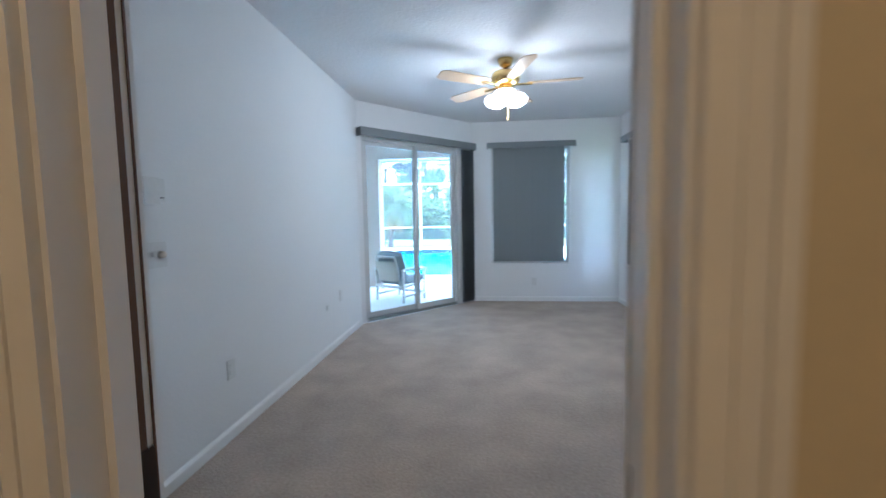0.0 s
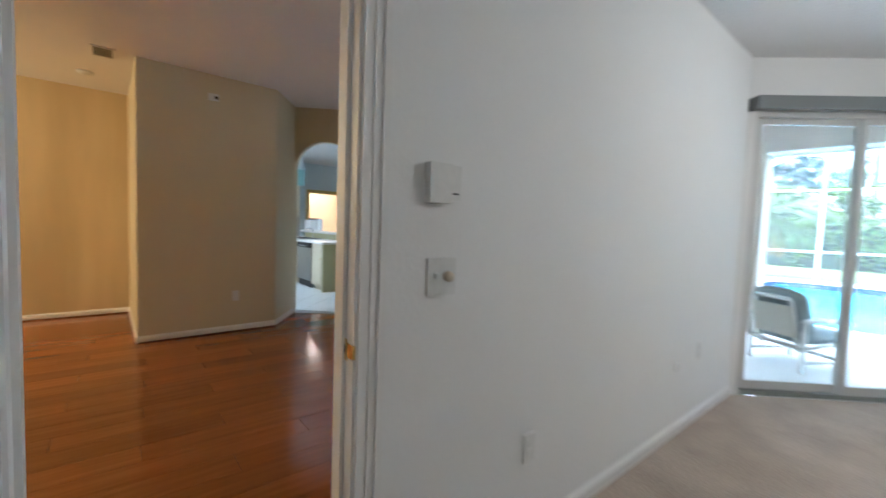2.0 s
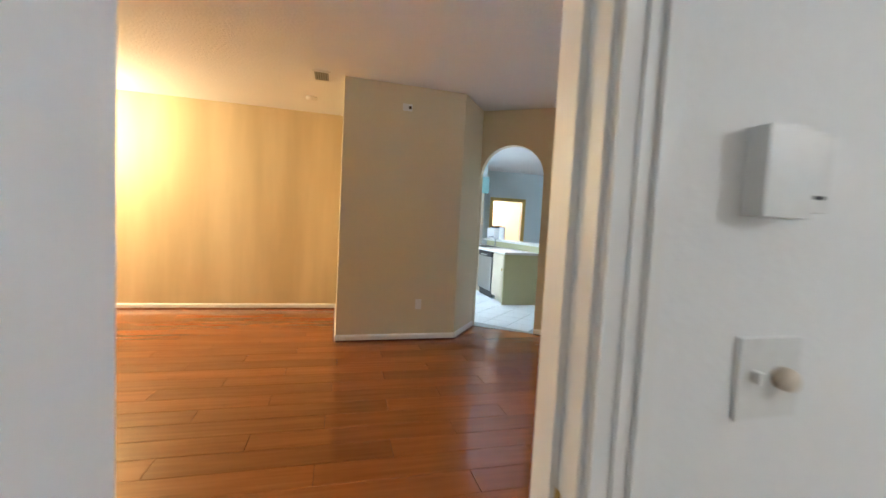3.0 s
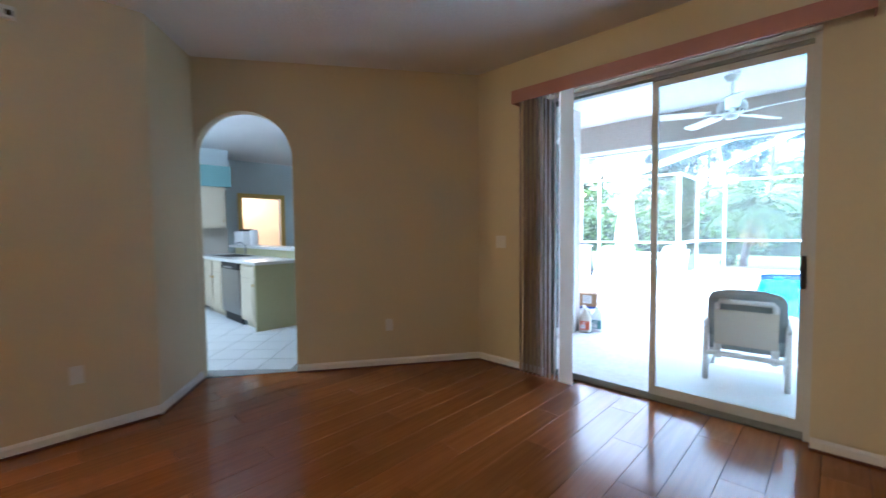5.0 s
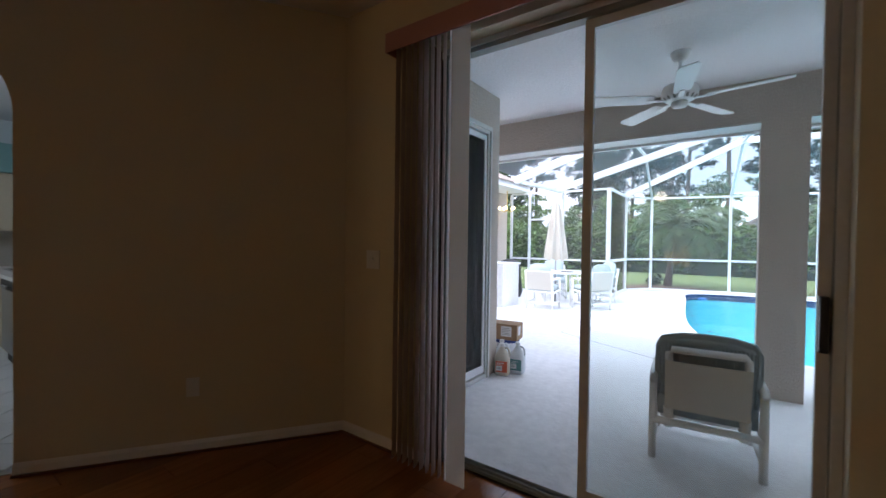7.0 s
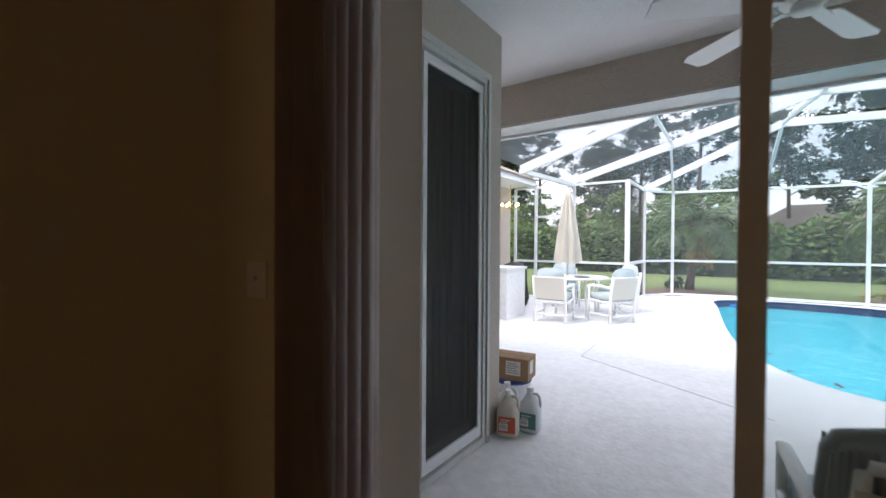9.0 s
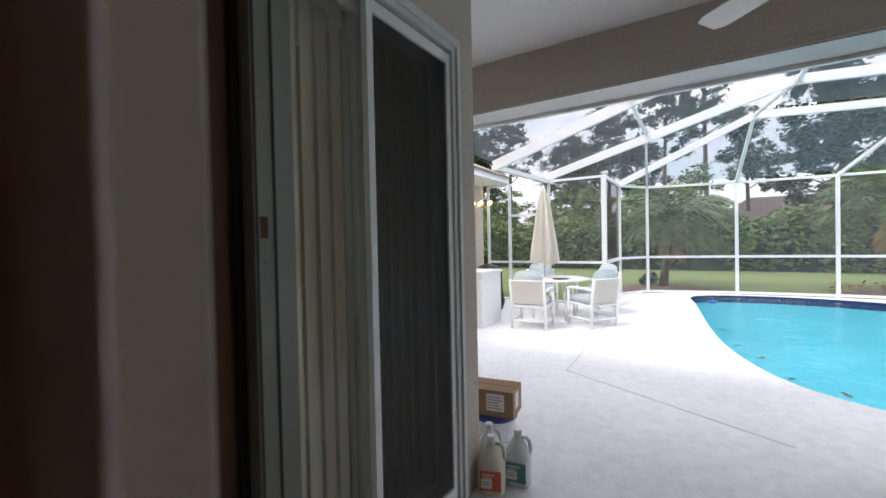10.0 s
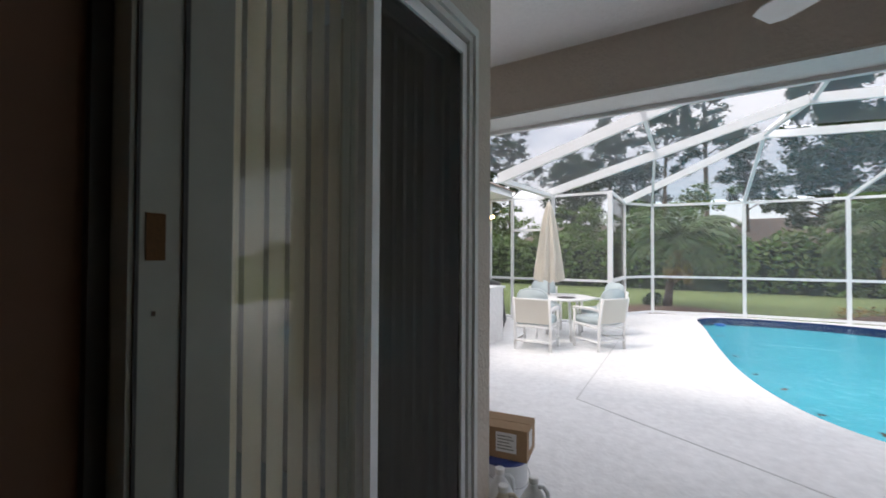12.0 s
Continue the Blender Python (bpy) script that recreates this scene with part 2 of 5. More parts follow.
M_CAB = mat("cream_cabinet", (0.58, 0.51, 0.38), 0.45, vary=0.03)
M_PEN = mat("olive_cream_panel", (0.44, 0.42, 0.24), 0.5, vary=0.04)
M_COUNTER = mat("white_laminate_worktop", (0.68, 0.68, 0.66), 0.3, vary=0.05, scale=14)
M_BEIGE = mat("beige_backsplash", (0.45, 0.42, 0.36), 0.5, vary=0.04)
M_PINK = mat("warm_tan_wall", (0.70, 0.54, 0.38), 0.7, vary=0.06, scale=3)
M_DOORW = mat("tan_door", (0.60, 0.42, 0.28), 0.5)
M_BOX = mat("brown_cardboard", (0.33, 0.21, 0.12), 0.85, vary=0.1)
M_JAMBSHADE = mat("dark_brown_jamb_shade", (0.12, 0.062, 0.036), 0.7, vary=0.1)
M_RUST = mat("rust", (0.11, 0.055, 0.02), 0.9, vary=0.3, scale=60)
M_LABEL = mat("white_paper_label", (0.72, 0.72, 0.72), 0.7)
M_BLUE = mat("blue_plastic_lid", (0.03, 0.06, 0.25), 0.4)
M_BUCKET = mat("white_plastic_bucket", (0.74, 0.76, 0.78), 0.35, Transmission_Weight=0.0)
M_JUGC = mat("cream_plastic_jug", (0.66, 0.60, 0.50), 0.4)
M_RED = mat("red_orange_label", (0.60, 0.12, 0.05), 0.6)
M_DGREEN = mat("dark_green_label", (0.10, 0.26, 0.25), 0.6)
M_UMB = mat("ivory_canvas", (0.64, 0.60, 0.52), 0.9, vary=0.08, bump=0.3)
M_POOL = mat("turquoise_plaster", (0.10, 0.50, 0.60), 0.6, vary=0.08, scale=3)
M_FLOAT = mat("bright_blue_plastic", (0.02, 0.16, 0.50), 0.4)
M_NAVY = mat("navy_waterline_tile", (0.012, 0.03, 0.11), 0.25, vary=0.2, scale=40)
M_GRASS = mat("lawn_grass", (0.16, 0.205, 0.085), 1.0, vary=0.22, scale=3, bump=1.0, bump_scale=60, spec=0.1)
M_MULCH = mat("bark_mulch", (0.16, 0.10, 0.07), 1.0, vary=0.35, scale=20, bump=1.0, bump_scale=40)
M_BARK = mat("grey_brown_bark", (0.15, 0.115, 0.09), 0.95, vary=0.3, scale=8, bump=1.0, bump_scale=25)
M_LEAF = leaf_mat("hedge_leaf", (0.13, 0.20, 0.06))
M_LEAFD = leaf_mat("dark_tree_leaf", (0.045, 0.075, 0.035))
M_PINE = leaf_mat("pine_needles", (0.06, 0.085, 0.05))
M_PALM = leaf_mat("palm_frond", (0.115, 0.175, 0.065), 0.6)
M_PALMD = leaf_mat("dry_palm_frond", (0.42, 0.30, 0.10), 0.3)
M_DARKG = mat("hedge_inner_shade", (0.02, 0.032, 0.014), 1.0, vary=0.4)
M_ROOF = mat("brown_roof_shingle", (0.20, 0.16, 0.13), 0.95, vary=0.2)
M_HOUSE = mat("pink_beige_house", (0.50, 0.38, 0.30), 0.9)
M_GLASS = see_through("window_glass", (0.94, 0.97, 0.96), (1, 1, 1))
M_WATER = see_through("pool_water", (0.68, 0.93, 0.96), (1, 1, 1), ior=1.33, bump=0.9, bump_scale=5.5)
M_SCREEN = screen_mat("insect_screen", 0.2, (0.10, 0.11, 0.12))
M_SCREEND = screen_mat("dense_insect_screen", 0.52, (0.022, 0.02, 0.018))
M_SCREENR = screen_mat("roof_screen", 0.56, (0.21, 0.22, 0.245))
M_SHADE = glow("frosted_glass_shade", (1.0, 0.93, 0.80), 0.6)
M_BULB = glow("warm_bulb", (1.0, 0.75, 0.35), 2.5)
M_PLATE = mat("white_plastic_plate", (0.72, 0.72, 0.70), 0.4)
M_IVORY = mat("ivory_plastic", (0.62, 0.54, 0.42), 0.4)
M_BLADE = mat("light_oak_blade", (0.55, 0.40, 0.25), 0.4, vary=0.08)

# ---- mesh helpers ----


def finish(name, bm, material, bevel=0.0, smooth=False):
    if bevel:
        bmesh.ops.bevel(bm, geom=[e for e in bm.edges if e.calc_face_angle(0) > 0.5], offset=bevel, segments=2, affect="EDGES", clamp_overlap=True)
    me = bpy.data.meshes.new(name)
    bm.to_mesh(me)
    bm.free()
    me.materials.append(material)
    if smooth:
        me.shade_smooth()
    return me


def thing(name, at=(0, 0, 0), turn=0, label="", category="", group="", kind=""):
    ob = new(name)
    ob.matrix_basis = pose(*at, 0, 0, turn)
    return tagged(ob, label, category, group, kind)


def part(name, bm, material, parent=None, label="", bevel=0.0, smooth=False):
    ob = new(name, finish(name, bm, material, bevel, smooth))
    ob.parent = parent
    if label:
        ob["label"] = label
    return ob


def solo(name, bm, material, label, category="", group="", kind="", at=(0, 0, 0), turn=0, bevel=0.0, smooth=False):
    ob = new(name, finish(name, bm, material, bevel, smooth))
    ob.matrix_basis = pose(*at, 0, 0, turn)
    return tagged(ob, label, category, group, kind)


def box(x0, y0, z0, x1, y1, z1, bm=None):
    bm = bm or bmesh.new()
    vs = [bm.verts.new((x, y, z)) for z in (z0, z1) for y in (y0, y1) for x in (x0, x1)]
    for f in ((0, 2, 3, 1), (4, 5, 7, 6), (0, 1, 5, 4), (2, 6, 7, 3), (0, 4, 6, 2), (1, 3, 7, 5)):
        bm.faces.new([vs[i] for i in f])
    return bm


def prism(points, z0, z1, bm=None):
    bm = bm or bmesh.new()
    lo = [bm.verts.new((x, y, z0)) for x, y in points]
    hi = [bm.verts.new((x, y, z1)) for x, y in points]
    n = len(points)
    bm.faces.new(lo[::-1])
    bm.faces.new(hi)
    for i in range(n):
        bm.faces.new((lo[i], lo[(i + 1) % n], hi[(i + 1) % n], hi[i]))
    bmesh.ops.recalc_face_normals(bm, faces=bm.faces)
    return bm


def bar(p, q, w, h=None, bm=None, up=(0, 0, 1)):
    """A square bar from p to q, w wide and h high."""
    bm = bm or bmesh.new()
    h = h or w
    p, q = Vector(p), Vector(q)
    d = (q - p).normalized()
    u = Vector(up)
    if abs(d.dot(u)) > 0.98:
        u = Vector((0, 1, 0))
    s = d.cross(u).normalized()
    u = s.cross(d).normalized()
    ring = lambda c: [bm.verts.new(c + s * a * w / 2 + u * b * h / 2) for a, b in ((-1, -1), (1, -1), (1, 1), (-1, 1))]
    a, b = ring(p), ring(q)
    bm.faces.new(a[::-1])
    bm.faces.new(b)
    for i in range(4):
        bm.faces.new((a[i], a[(i + 1) % 4], b[(i + 1) % 4], b[i]))
    bmesh.ops.recalc_face_normals(bm, faces=bm.faces)
    return bm


def tube(points, radii, n=10, bm=None, cap=True):
    bm = bm or bmesh.new()
    pts = [Vector(p) for p in points]
    if not hasattr(radii, "__len__"):
        radii = [radii] * len(pts)
    rings = []
    for i, (p, r) in enumerate(zip(pts, radii)):
        d = (pts[min(i + 1, len(pts) - 1)] - pts[max(i - 1, 0)]).normalized()
        u = Vector((0, 0, 1)) if abs(d.z) < 0.9 else Vector((1, 0, 0))
        s = d.cross(u).normalized()
        u = s.cross(d)
        rings.append([bm.verts.new(p + (s * math.cos(a) + u * math.sin(a)) * r) for a in (2 * math.pi * k / n for k in range(n))])
    for a, b in zip(rings, rings[1:]):
        for k in range(n):
            bm.faces.new((a[k], a[(k + 1) % n], b[(k + 1) % n], b[k]))
    if cap:
        bm.faces.new(rings[0][::-1])
        bm.faces.new(rings[-1])
    bmesh.ops.recalc_face_normals(bm, faces=bm.faces)
    return bm


def lathe(profile, n=24, bm=None, centre=(0, 0)):
    bm = bm or bmesh.new()
    rings = [[bm.verts.new((centre[0] + r * math.cos(a), centre[1] + r * math.sin(a), z)) for a in (2 * math.pi * k / n for k in range(n))] for r, z in profile]
    for a, b in zip(rings, rings[1:]):
        for k in range(n):
            bm.faces.new((a[k], a[(k + 1) % n], b[(k + 1) % n], b[k]))
    bm.faces.new(rings[0][::-1])
    bm.faces.new(rings[-1])
    bmesh.ops.recalc_face_normals(bm, faces=bm.faces)
    return bm


def along(p, q):
    """Length and heading in degrees from p to q."""
    return math.hypot(q[0] - p[0], q[1] - p[1]), math.degrees(math.atan2(q[1] - p[1], q[0] - p[0]))


def wall(name, p, q, z1, material, t=0.06, holes=(), z0=0.0, label=""):
    """A wall along p to q, its thickness t to the left of that way (right if negative), with holes (s0, s1, z0, z1)."""
    length, turn = along(p, q)
    bm = bmesh.new()
    y0, y1 = min(0, t), max(0, t)
    s = 0.0
    for a, b, lo, hi in sorted(holes):
        if a > s:
            box(s, y0, z0, a, y1, z1, bm)
        if lo > z0:
            box(a, y0, z0, b, y1, lo, bm)
        if hi < z1:
            box(a, y0, hi, b, y1, z1, bm)
        s = b
    if s < length:
        box(s, y0, z0, length, y1, z1, bm)
    return solo(name, bm, material, label or "painted plain wall", "wall", kind="structure", at=(*p, 0), turn=turn)


def baseboard(p, q, h=0.072, t=0.014, side=-1, material=None):
    length, turn = along(p, q)
    bm = bmesh.new()
    prof = [(0, 0), (t, 0), (t, h * 0.75), (t * 0.45, h * 0.93), (t * 0.2, h), (0, h)]
    a = [bm.verts.new((0, side * y, z)) for y, z in prof]
    b = [bm.verts.new((length, side * y, z)) for y, z in prof]
    for i in range(len(prof)):
        j = (i + 1) % len(prof)
        bm.faces.new((a[i], a[j], b[j], b[i]))
    bm.faces.new(a[::-1])
    bm.faces.new(b)
    bmesh.ops.recalc_face_normals(bm, faces=bm.faces)
    return solo("baseboard", bm, material or M_TRIM, "white painted wooden baseboard along the wall", "baseboard", kind="structure", at=(*p, 0.001), turn=turn)


# ---- plan ----
BX, LX = -0.62, -0.74          # bedroom side and living side of the wall between them
CX0 = 0.40                     # west side of the closet doorway
BC, LC = 2.68, 2.82            # ceilings
BS0, BS1 = (BX, 6.44), (0.69, 7.84)
BR, BN, BS = 2.85, 7.84, 2.16  # bedroom's far walls
PA, PB, PC, AE = (-4.66, 2.79), (-4.69, 4.13), (-5.25, 4.55), (-3.79, 6.66)
SY = 6.66                      # living room's north wall
SL0, SL1, SLH = -3.065, -1.305, 2.44

# ---- bedroom ----
solo("floor", prism([(BX, BS), BS0, BS1, (BR, BN), (BR, -1.2), (-0.25, -1.2), (-0.25, BS)], -0.1, 0.0), M_CARPET, "beige cut-pile carpet over the bedroom floor", "floor", kind="structure")
solo("ceiling", prism([(-0.9, -1.3), (-0.9, 6.6), (0.5, 8.1), (3.1, 8.1), (3.1, -1.3)], BC, BC + 0.1), M_CEIL, "white textured bedroom ceiling", "ceiling", kind="structure")
DOOR0, DOOR1, DH = 2.40, 3.09, 2.06
wall("wall_west", (BX, BS - 1.0), (BX, 6.68), BC, M_BED, 0.06, [(DOOR0 - BS + 1.0, DOOR1 - BS + 1.0, 0, DH)], label="white painted bedroom wall with a doorway")
dl, dt = along(BS0, BS1)
wall("wall_northwest", BS0, BS1, BC, M_BED, 0.14, [(0.06, dl - 0.28, 0, 2.28)], label="white painted wall round the bedroom sliding door")
W1A, W1B = 0.99, 2.14
wall("wall_north", (BS1[0], BN), (BR, BN), BC, M_BED, 0.14, [(W1A - BS1[0], W1B - BS1[0], 0.58, 2.3)], label="white painted bedroom wall with a window")
wall("wall_east", (BR, BN), (BR, -1.2), BC, M_BED, 0.14, [(0.35, 1.0, 0.58, 2.28)], label="white painted bedroom wall with a narrow window")
wall("wall_south", (BX, BS), (BR, BS), BC, M_BED, -0.06, [(CX0 - BX, 1.07 - BX, 0, 2.04)], label="white painted wall round the closet doorway")
for p, q in (((BX, BS0[1]), (BX, DOOR1 + 0.07)), ((BS1[0] + 0.02, BN), (BR, BN)), ((BR, BN), (BR, BS))):
    baseboard(p, q, side=-1 if p[0] != BX else 1)

# closet hall behind the camera
wall("wall_closet_south_face", (-0.3, BS - 0.06), (1.7, BS - 0.06), BC, M_LIV, -0.06, [(CX0 + 0.3, 1.07 + 0.3, 0, 2.04)], label="warm lit wall of the closet hall")
wall("wall_closet_east", (1.55, BS - 0.12), (1.55, -1.2), BC, M_LIV, 0.06, label="warm lit wall of the closet hall")
wall("wall_closet_west", (-0.1, -1.2), (-0.1, BS - 0.12), BC, M_LIV, 0.06, label="warm lit wall of the closet hall")
wall("wall_closet_end", (1.55, -1.2), (-0.1, -1.2), BC, M_LIV, 0.06, label="warm lit wall of the closet hall")


def door_frame(name, p, q, height, depth, label):
    """Jambs, head, stops and casings of a doorway from p to q; depth is the wall's thickness, to the right of that way."""
    length, turn = along(p, q)
    ob = thing(name, (*p, 0), turn, label, "door frame", kind="structure")
    part("jamb", box(0.0, -depth, 0, 0.02, 0, height, box(length - 0.02, -depth, 0, length, 0, height, box(0.02, -depth, height - 0.02, length - 0.02, 0, height))), M_TRIM, ob, bevel=0.001)
    part("door_stop", box(0.02, -depth * 0.62, 0, 0.032, -depth * 0.34, height - 0.032, box(length - 0.032, -depth * 0.62, 0, length - 0.02, -depth * 0.34, height - 0.032)), M_TRIM, ob)
    for y, s in ((0.0, 1), (-depth, -1)):
        for k, (a, b) in enumerate(((-0.065, 0.012), (length - 0.012, length + 0.065))):
            bm = box(a, min(y, y + s * 0.014), 0, b, max(y, y + s * 0.014), height + 0.065)
            m0 = a if k == 0 else b - 0.02
            box(m0, min(y, y + s * 0.021), 0, m0 + 0.02, max(y, y + s * 0.021), height + 0.065, bm)
            box(a + 0.03, min(y, y + s * 0.018), 0, a + 0.045, max(y, y + s * 0.018), height + 0.03, bm)
            part("casing", bm, M_TRIM, ob)
        part("head_casing", box(0.012, min(y, y + s * 0.016), height - 0.012, length - 0.012, max(y, y + s * 0.016), height + 0.065), M_TRIM, ob)
    return ob


# bedroom doorway to the living room, wall from living side to bedroom side
f1 = door_frame("door_frame", (LX, DOOR0), (LX, DOOR1), DH, BX - LX, "white moulded door frame between bedroom and living room")
f1.matrix_basis = pose(LX, DOOR0, 0, 0, 0, 90)
part("strike_plate", box(DOOR1 - DOOR0 - 0.023, -0.085, 0.905, DOOR1 - DOOR0 - 0.019, -0.05, 0.965, box(DOOR1 - DOOR0 - 0.0235, -0.121, 0.915, DOOR1 - DOOR0 - 0.014, -0.085, 0.955)), M_BRASS, f1, "brass strike plate")
part("latch_hole", box(DOOR1 - DOOR0 - 0.0245, -0.076, 0.922, DOOR1 - DOOR0 - 0.0225, -0.06, 0.948), M_BLACK, f1, "dark latch hole")
f2 = door_frame("door_frame", (CX0, BS), (1.07, BS), 2.04, 0.12, "white moulded door frame of the closet doorway")
# Dark strips laid on the jamb imitate the shadow in its gap.
part("weather_strip", box(0.0205, -0.032, 0.0, 0.0225, -0.020, 2.0, box(0.0205, -0.008, 0.0, 0.0215, -0.004, 2.0)), M_JAMBSHADE, f2, "shade of the jamb gap, put on as dark strips")
for x in (0.0225, 1.07 - CX0 - 0.0235):
    for z in (0.22, 0.93, 1.8):
        part("hinge", box(x, -0.05, z - 0.045, x + 0.004, -0.012, z + 0.045), M_BRONZE, f2, "dark bronze hinge leaf")


def door_leaf(name, width, at, turn, label, knob_z=0.93, knob_mat=None, panels=True):
    ob = thing(name, at, turn, label, "door", kind="structure")
    part("leaf", box(0, -0.0175, 0.012, width, 0.0175, 2.03), M_DOOR, ob, bevel=0.002)
    for s in (-1, 1):
        for a, b in () if not panels else ((0.10, width / 2 - 0.04), (width / 2 + 0.04, width - 0.10)):
            for lo, hi in ((0.22, 0.82), (1.02, 1.88)):
                part("raised_panel", box(a, s * 0.0175 if s < 0 else 0.0175, lo, b, s * 0.024, hi) if s > 0 else box(a, -0.024, lo, b, -0.0175, hi), M_TRIM, ob, bevel=0.004)
        prof = [(0.0, 0.0), (0.032, 0.002), (0.030, 0.010), (0.012, 0.014), (0.012, 0.034), (0.024, 0.042), (0.029, 0.056), (0.024, 0.068), (0.004, 0.072)]
        bm = lathe([(r + 0.0005, z) for r, z in prof], 20)
        bmesh.ops.rotate(bm, verts=bm.verts, matrix=Matrix.Rotation(radians(-90 * s), 3, "X"))
        bmesh.ops.translate(bm, verts=bm.verts, vec=(width - 0.06, s * 0.0175, knob_z))
        if panels:
            part("knob", bm, knob_mat or M_BRONZE, ob, "dark round door knob", smooth=True)
    if panels:
        part("latch_plate", box(width - 0.001, -0.012, knob_z - 0.03, width + 0.0015, 0.012, knob_z + 0.03, box(width, -0.006, knob_z - 0.008, width + 0.008, 0.006, knob_z + 0.008)), M_BRASS, ob, "brass latch plate")
    return ob


door_leaf("door_1", 0.715, (BX + 0.03, DOOR0 - 0.012, 0), 0, "white bedroom door standing open at a right angle")
door_leaf("door_2", 0.70, (1.075, BS + 0.035, 0), 71, "plain white closet door standing open into the bedroom", panels=False)
wall("wall_entry_stub", (-1.0, DOOR0 - 0.01), (LX, DOOR0 - 0.01), LC, M_BED, -0.12, label="short white painted wall beside the bedroom doorway")


def plate(name, at, turn, w, h, label, extra=""):
    """A wall plate; local x runs along the wall and local -y points into the room."""
    ob = thing(name, at, turn, label, "wall plate")
    part("cover", box(-w / 2, -0.006, -h / 2, w / 2, 0, h / 2), M_PLATE, ob, bevel=0.002)
    if extra == "outlet":
        for dz in (-0.02, 0.02):
            part("socket", box(-0.017, -0.0085, dz - 0.014, 0.017, -0.006, dz + 0.014), M_PLATE, ob, bevel=0.002)
    if extra == "switch":
        part("toggle", box(-0.005, -0.016, -0.002, 0.005, -0.006, 0.012), M_PLATE, ob)
    if extra == "dimmer":
        part("toggle", box(-0.033, -0.018, -0.004, -0.022, -0.006, 0.012), M_PLATE, ob)
        bm = lathe([(0.0165, 0), (0.017, 0.012), (0.014, 0.02), (0.002, 0.021)], 20)
        bmesh.ops.rotate(bm, verts=bm.verts, matrix=Matrix.Rotation(radians(90), 3, "X"))
        bmesh.ops.translate(bm, verts=bm.verts, vec=(0.022, -0.006, 0))
        part("dimmer_knob", bm, M_IVORY, ob, "ivory dimmer knob", smooth=True)
    return ob


plate("switch_plate", (BX, 3.37, 1.13), 90, 0.115, 0.118, "white double switch plate with an ivory dimmer knob", "dimmer")
plate("wall_outlet", (BX, 3.86, 0.41), 90, 0.07, 0.115, "white wall outlet low on the bedroom wall", "outlet")
plate("wall_outlet", (BX, 5.72, 0.49), 90, 0.07, 0.115, "white cable plate low on the bedroom wall", "outlet")
plate("phone_plate", (BX, 5.36, 0.44), 90, 0.045, 0.045, "small white phone plate low on the bedroom wall")
plate("wall_outlet", (1.62, BN, 0.3), 0, 0.07, 0.115, "white wall outlet under the bedroom window", "outlet")
th = thing("thermostat", (BX, 3.36, 1.42), 90, "white two-part thermostat on the bedroom wall", "thermostat")
part("housing", box(-0.065, -0.032, -0.06, 0.02, 0, 0.06), M_PLATE, th, bevel=0.005)
part("control_flap", box(0.02, -0.024, -0.05, 0.062, 0, 0.058), M_PLATE, th, bevel=0.004)
part("display", box(0.028, -0.0255, -0.032, 0.052, -0.024, -0.027), M_BLACK, th, "small dark slot")


def ceiling_fan(name, at, turn, body, blade, ceiling, label, light, span=0.66):
    ob = thing(name, at, turn, label, "ceiling fan")
    drop = ceiling - at[2]
    part("canopy", lathe([(0.02, drop - 0.07), (0.05, drop - 0.06), (0.068, drop - 0.02), (0.07, drop - 0.001)], 24), body, ob, smooth=True)
    part("downrod", tube([(0, 0, 0.08), (0, 0, drop - 0.06)], 0.012, 12), body, ob, smooth=True)
    part("motor", lathe([(0.05, -0.03), (0.10, -0.02), (0.125, 0.005), (0.13, 0.05), (0.115, 0.085), (0.05, 0.10), (0.03, 0.12)], 32), body, ob, smooth=True)
    for i in range(5):
        a = i * 72
        arm = bar((0.10, 0, -0.022), (0.24, 0, -0.022), 0.035, 0.008)
        bmesh.ops.rotate(arm, verts=arm.verts, matrix=Matrix.Rotation(radians(a), 3, "Z"))
        part("blade_arm", arm, body, ob)
        bm = prism([(0.19, -0.05), (0.22, -0.06), (span - 0.05, -0.072), (span, -0.05), (span, 0.05), (span - 0.05, 0.072), (0.22, 0.06), (0.19, 0.05)], -0.016, -0.009)
        bmesh.ops.rotate(bm, verts=bm.verts, matrix=Matrix.Rotation(radians(11), 3, "X"))
        bmesh.ops.rotate(bm, verts=bm.verts, matrix=Matrix.Rotation(radians(a), 3, "Z"))
        part("fan_blade", bm, blade, ob)
    if light:
        part("light_fitter", lathe([(0.03, -0.10), (0.075, -0.085), (0.07, -0.05), (0.05, -0.03)], 24), body, ob, smooth=True)
        bm = bmesh.new()
        for k in range(3):
            a = radians(k * 120 + 30)
            c = (0.10 * math.cos(a), 0.10 * math.sin(a))
            lathe([(0.01, -0.205), (0.05, -0.20), (0.09, -0.175), (0.108, -0.13), (0.085, -0.10), (0.03, -0.085)], 18, bm, c)
        part("light_shade", bm, M_SHADE, ob, "glowing frosted glass shades", smooth=True)
        part("pull_chain", tube([(0.02, 0, -0.19), (0.02, 0, -0.30)], 0.002, 6, tube([(0.02, 0, -0.33), (0.02, 0, -0.30)], 0.007, 8)), body, ob)
    else:
        for k in range(16):
            a = radians(22.5 * k)
            part("motor_vent", bar((0.100 * math.cos(a), 0.100 * math.sin(a), -0.0225), (0.121 * math.cos(a), 0.121 * math.sin(a), 0.002), 0.018, 0.003), M_MILL, ob, "grey vent slot")
        part("switch_cup", lathe([(0.02, -0.075), (0.05, -0.07), (0.06, -0.045), (0.055, -0.03)], 24), body, ob, smooth=True)
    return ob


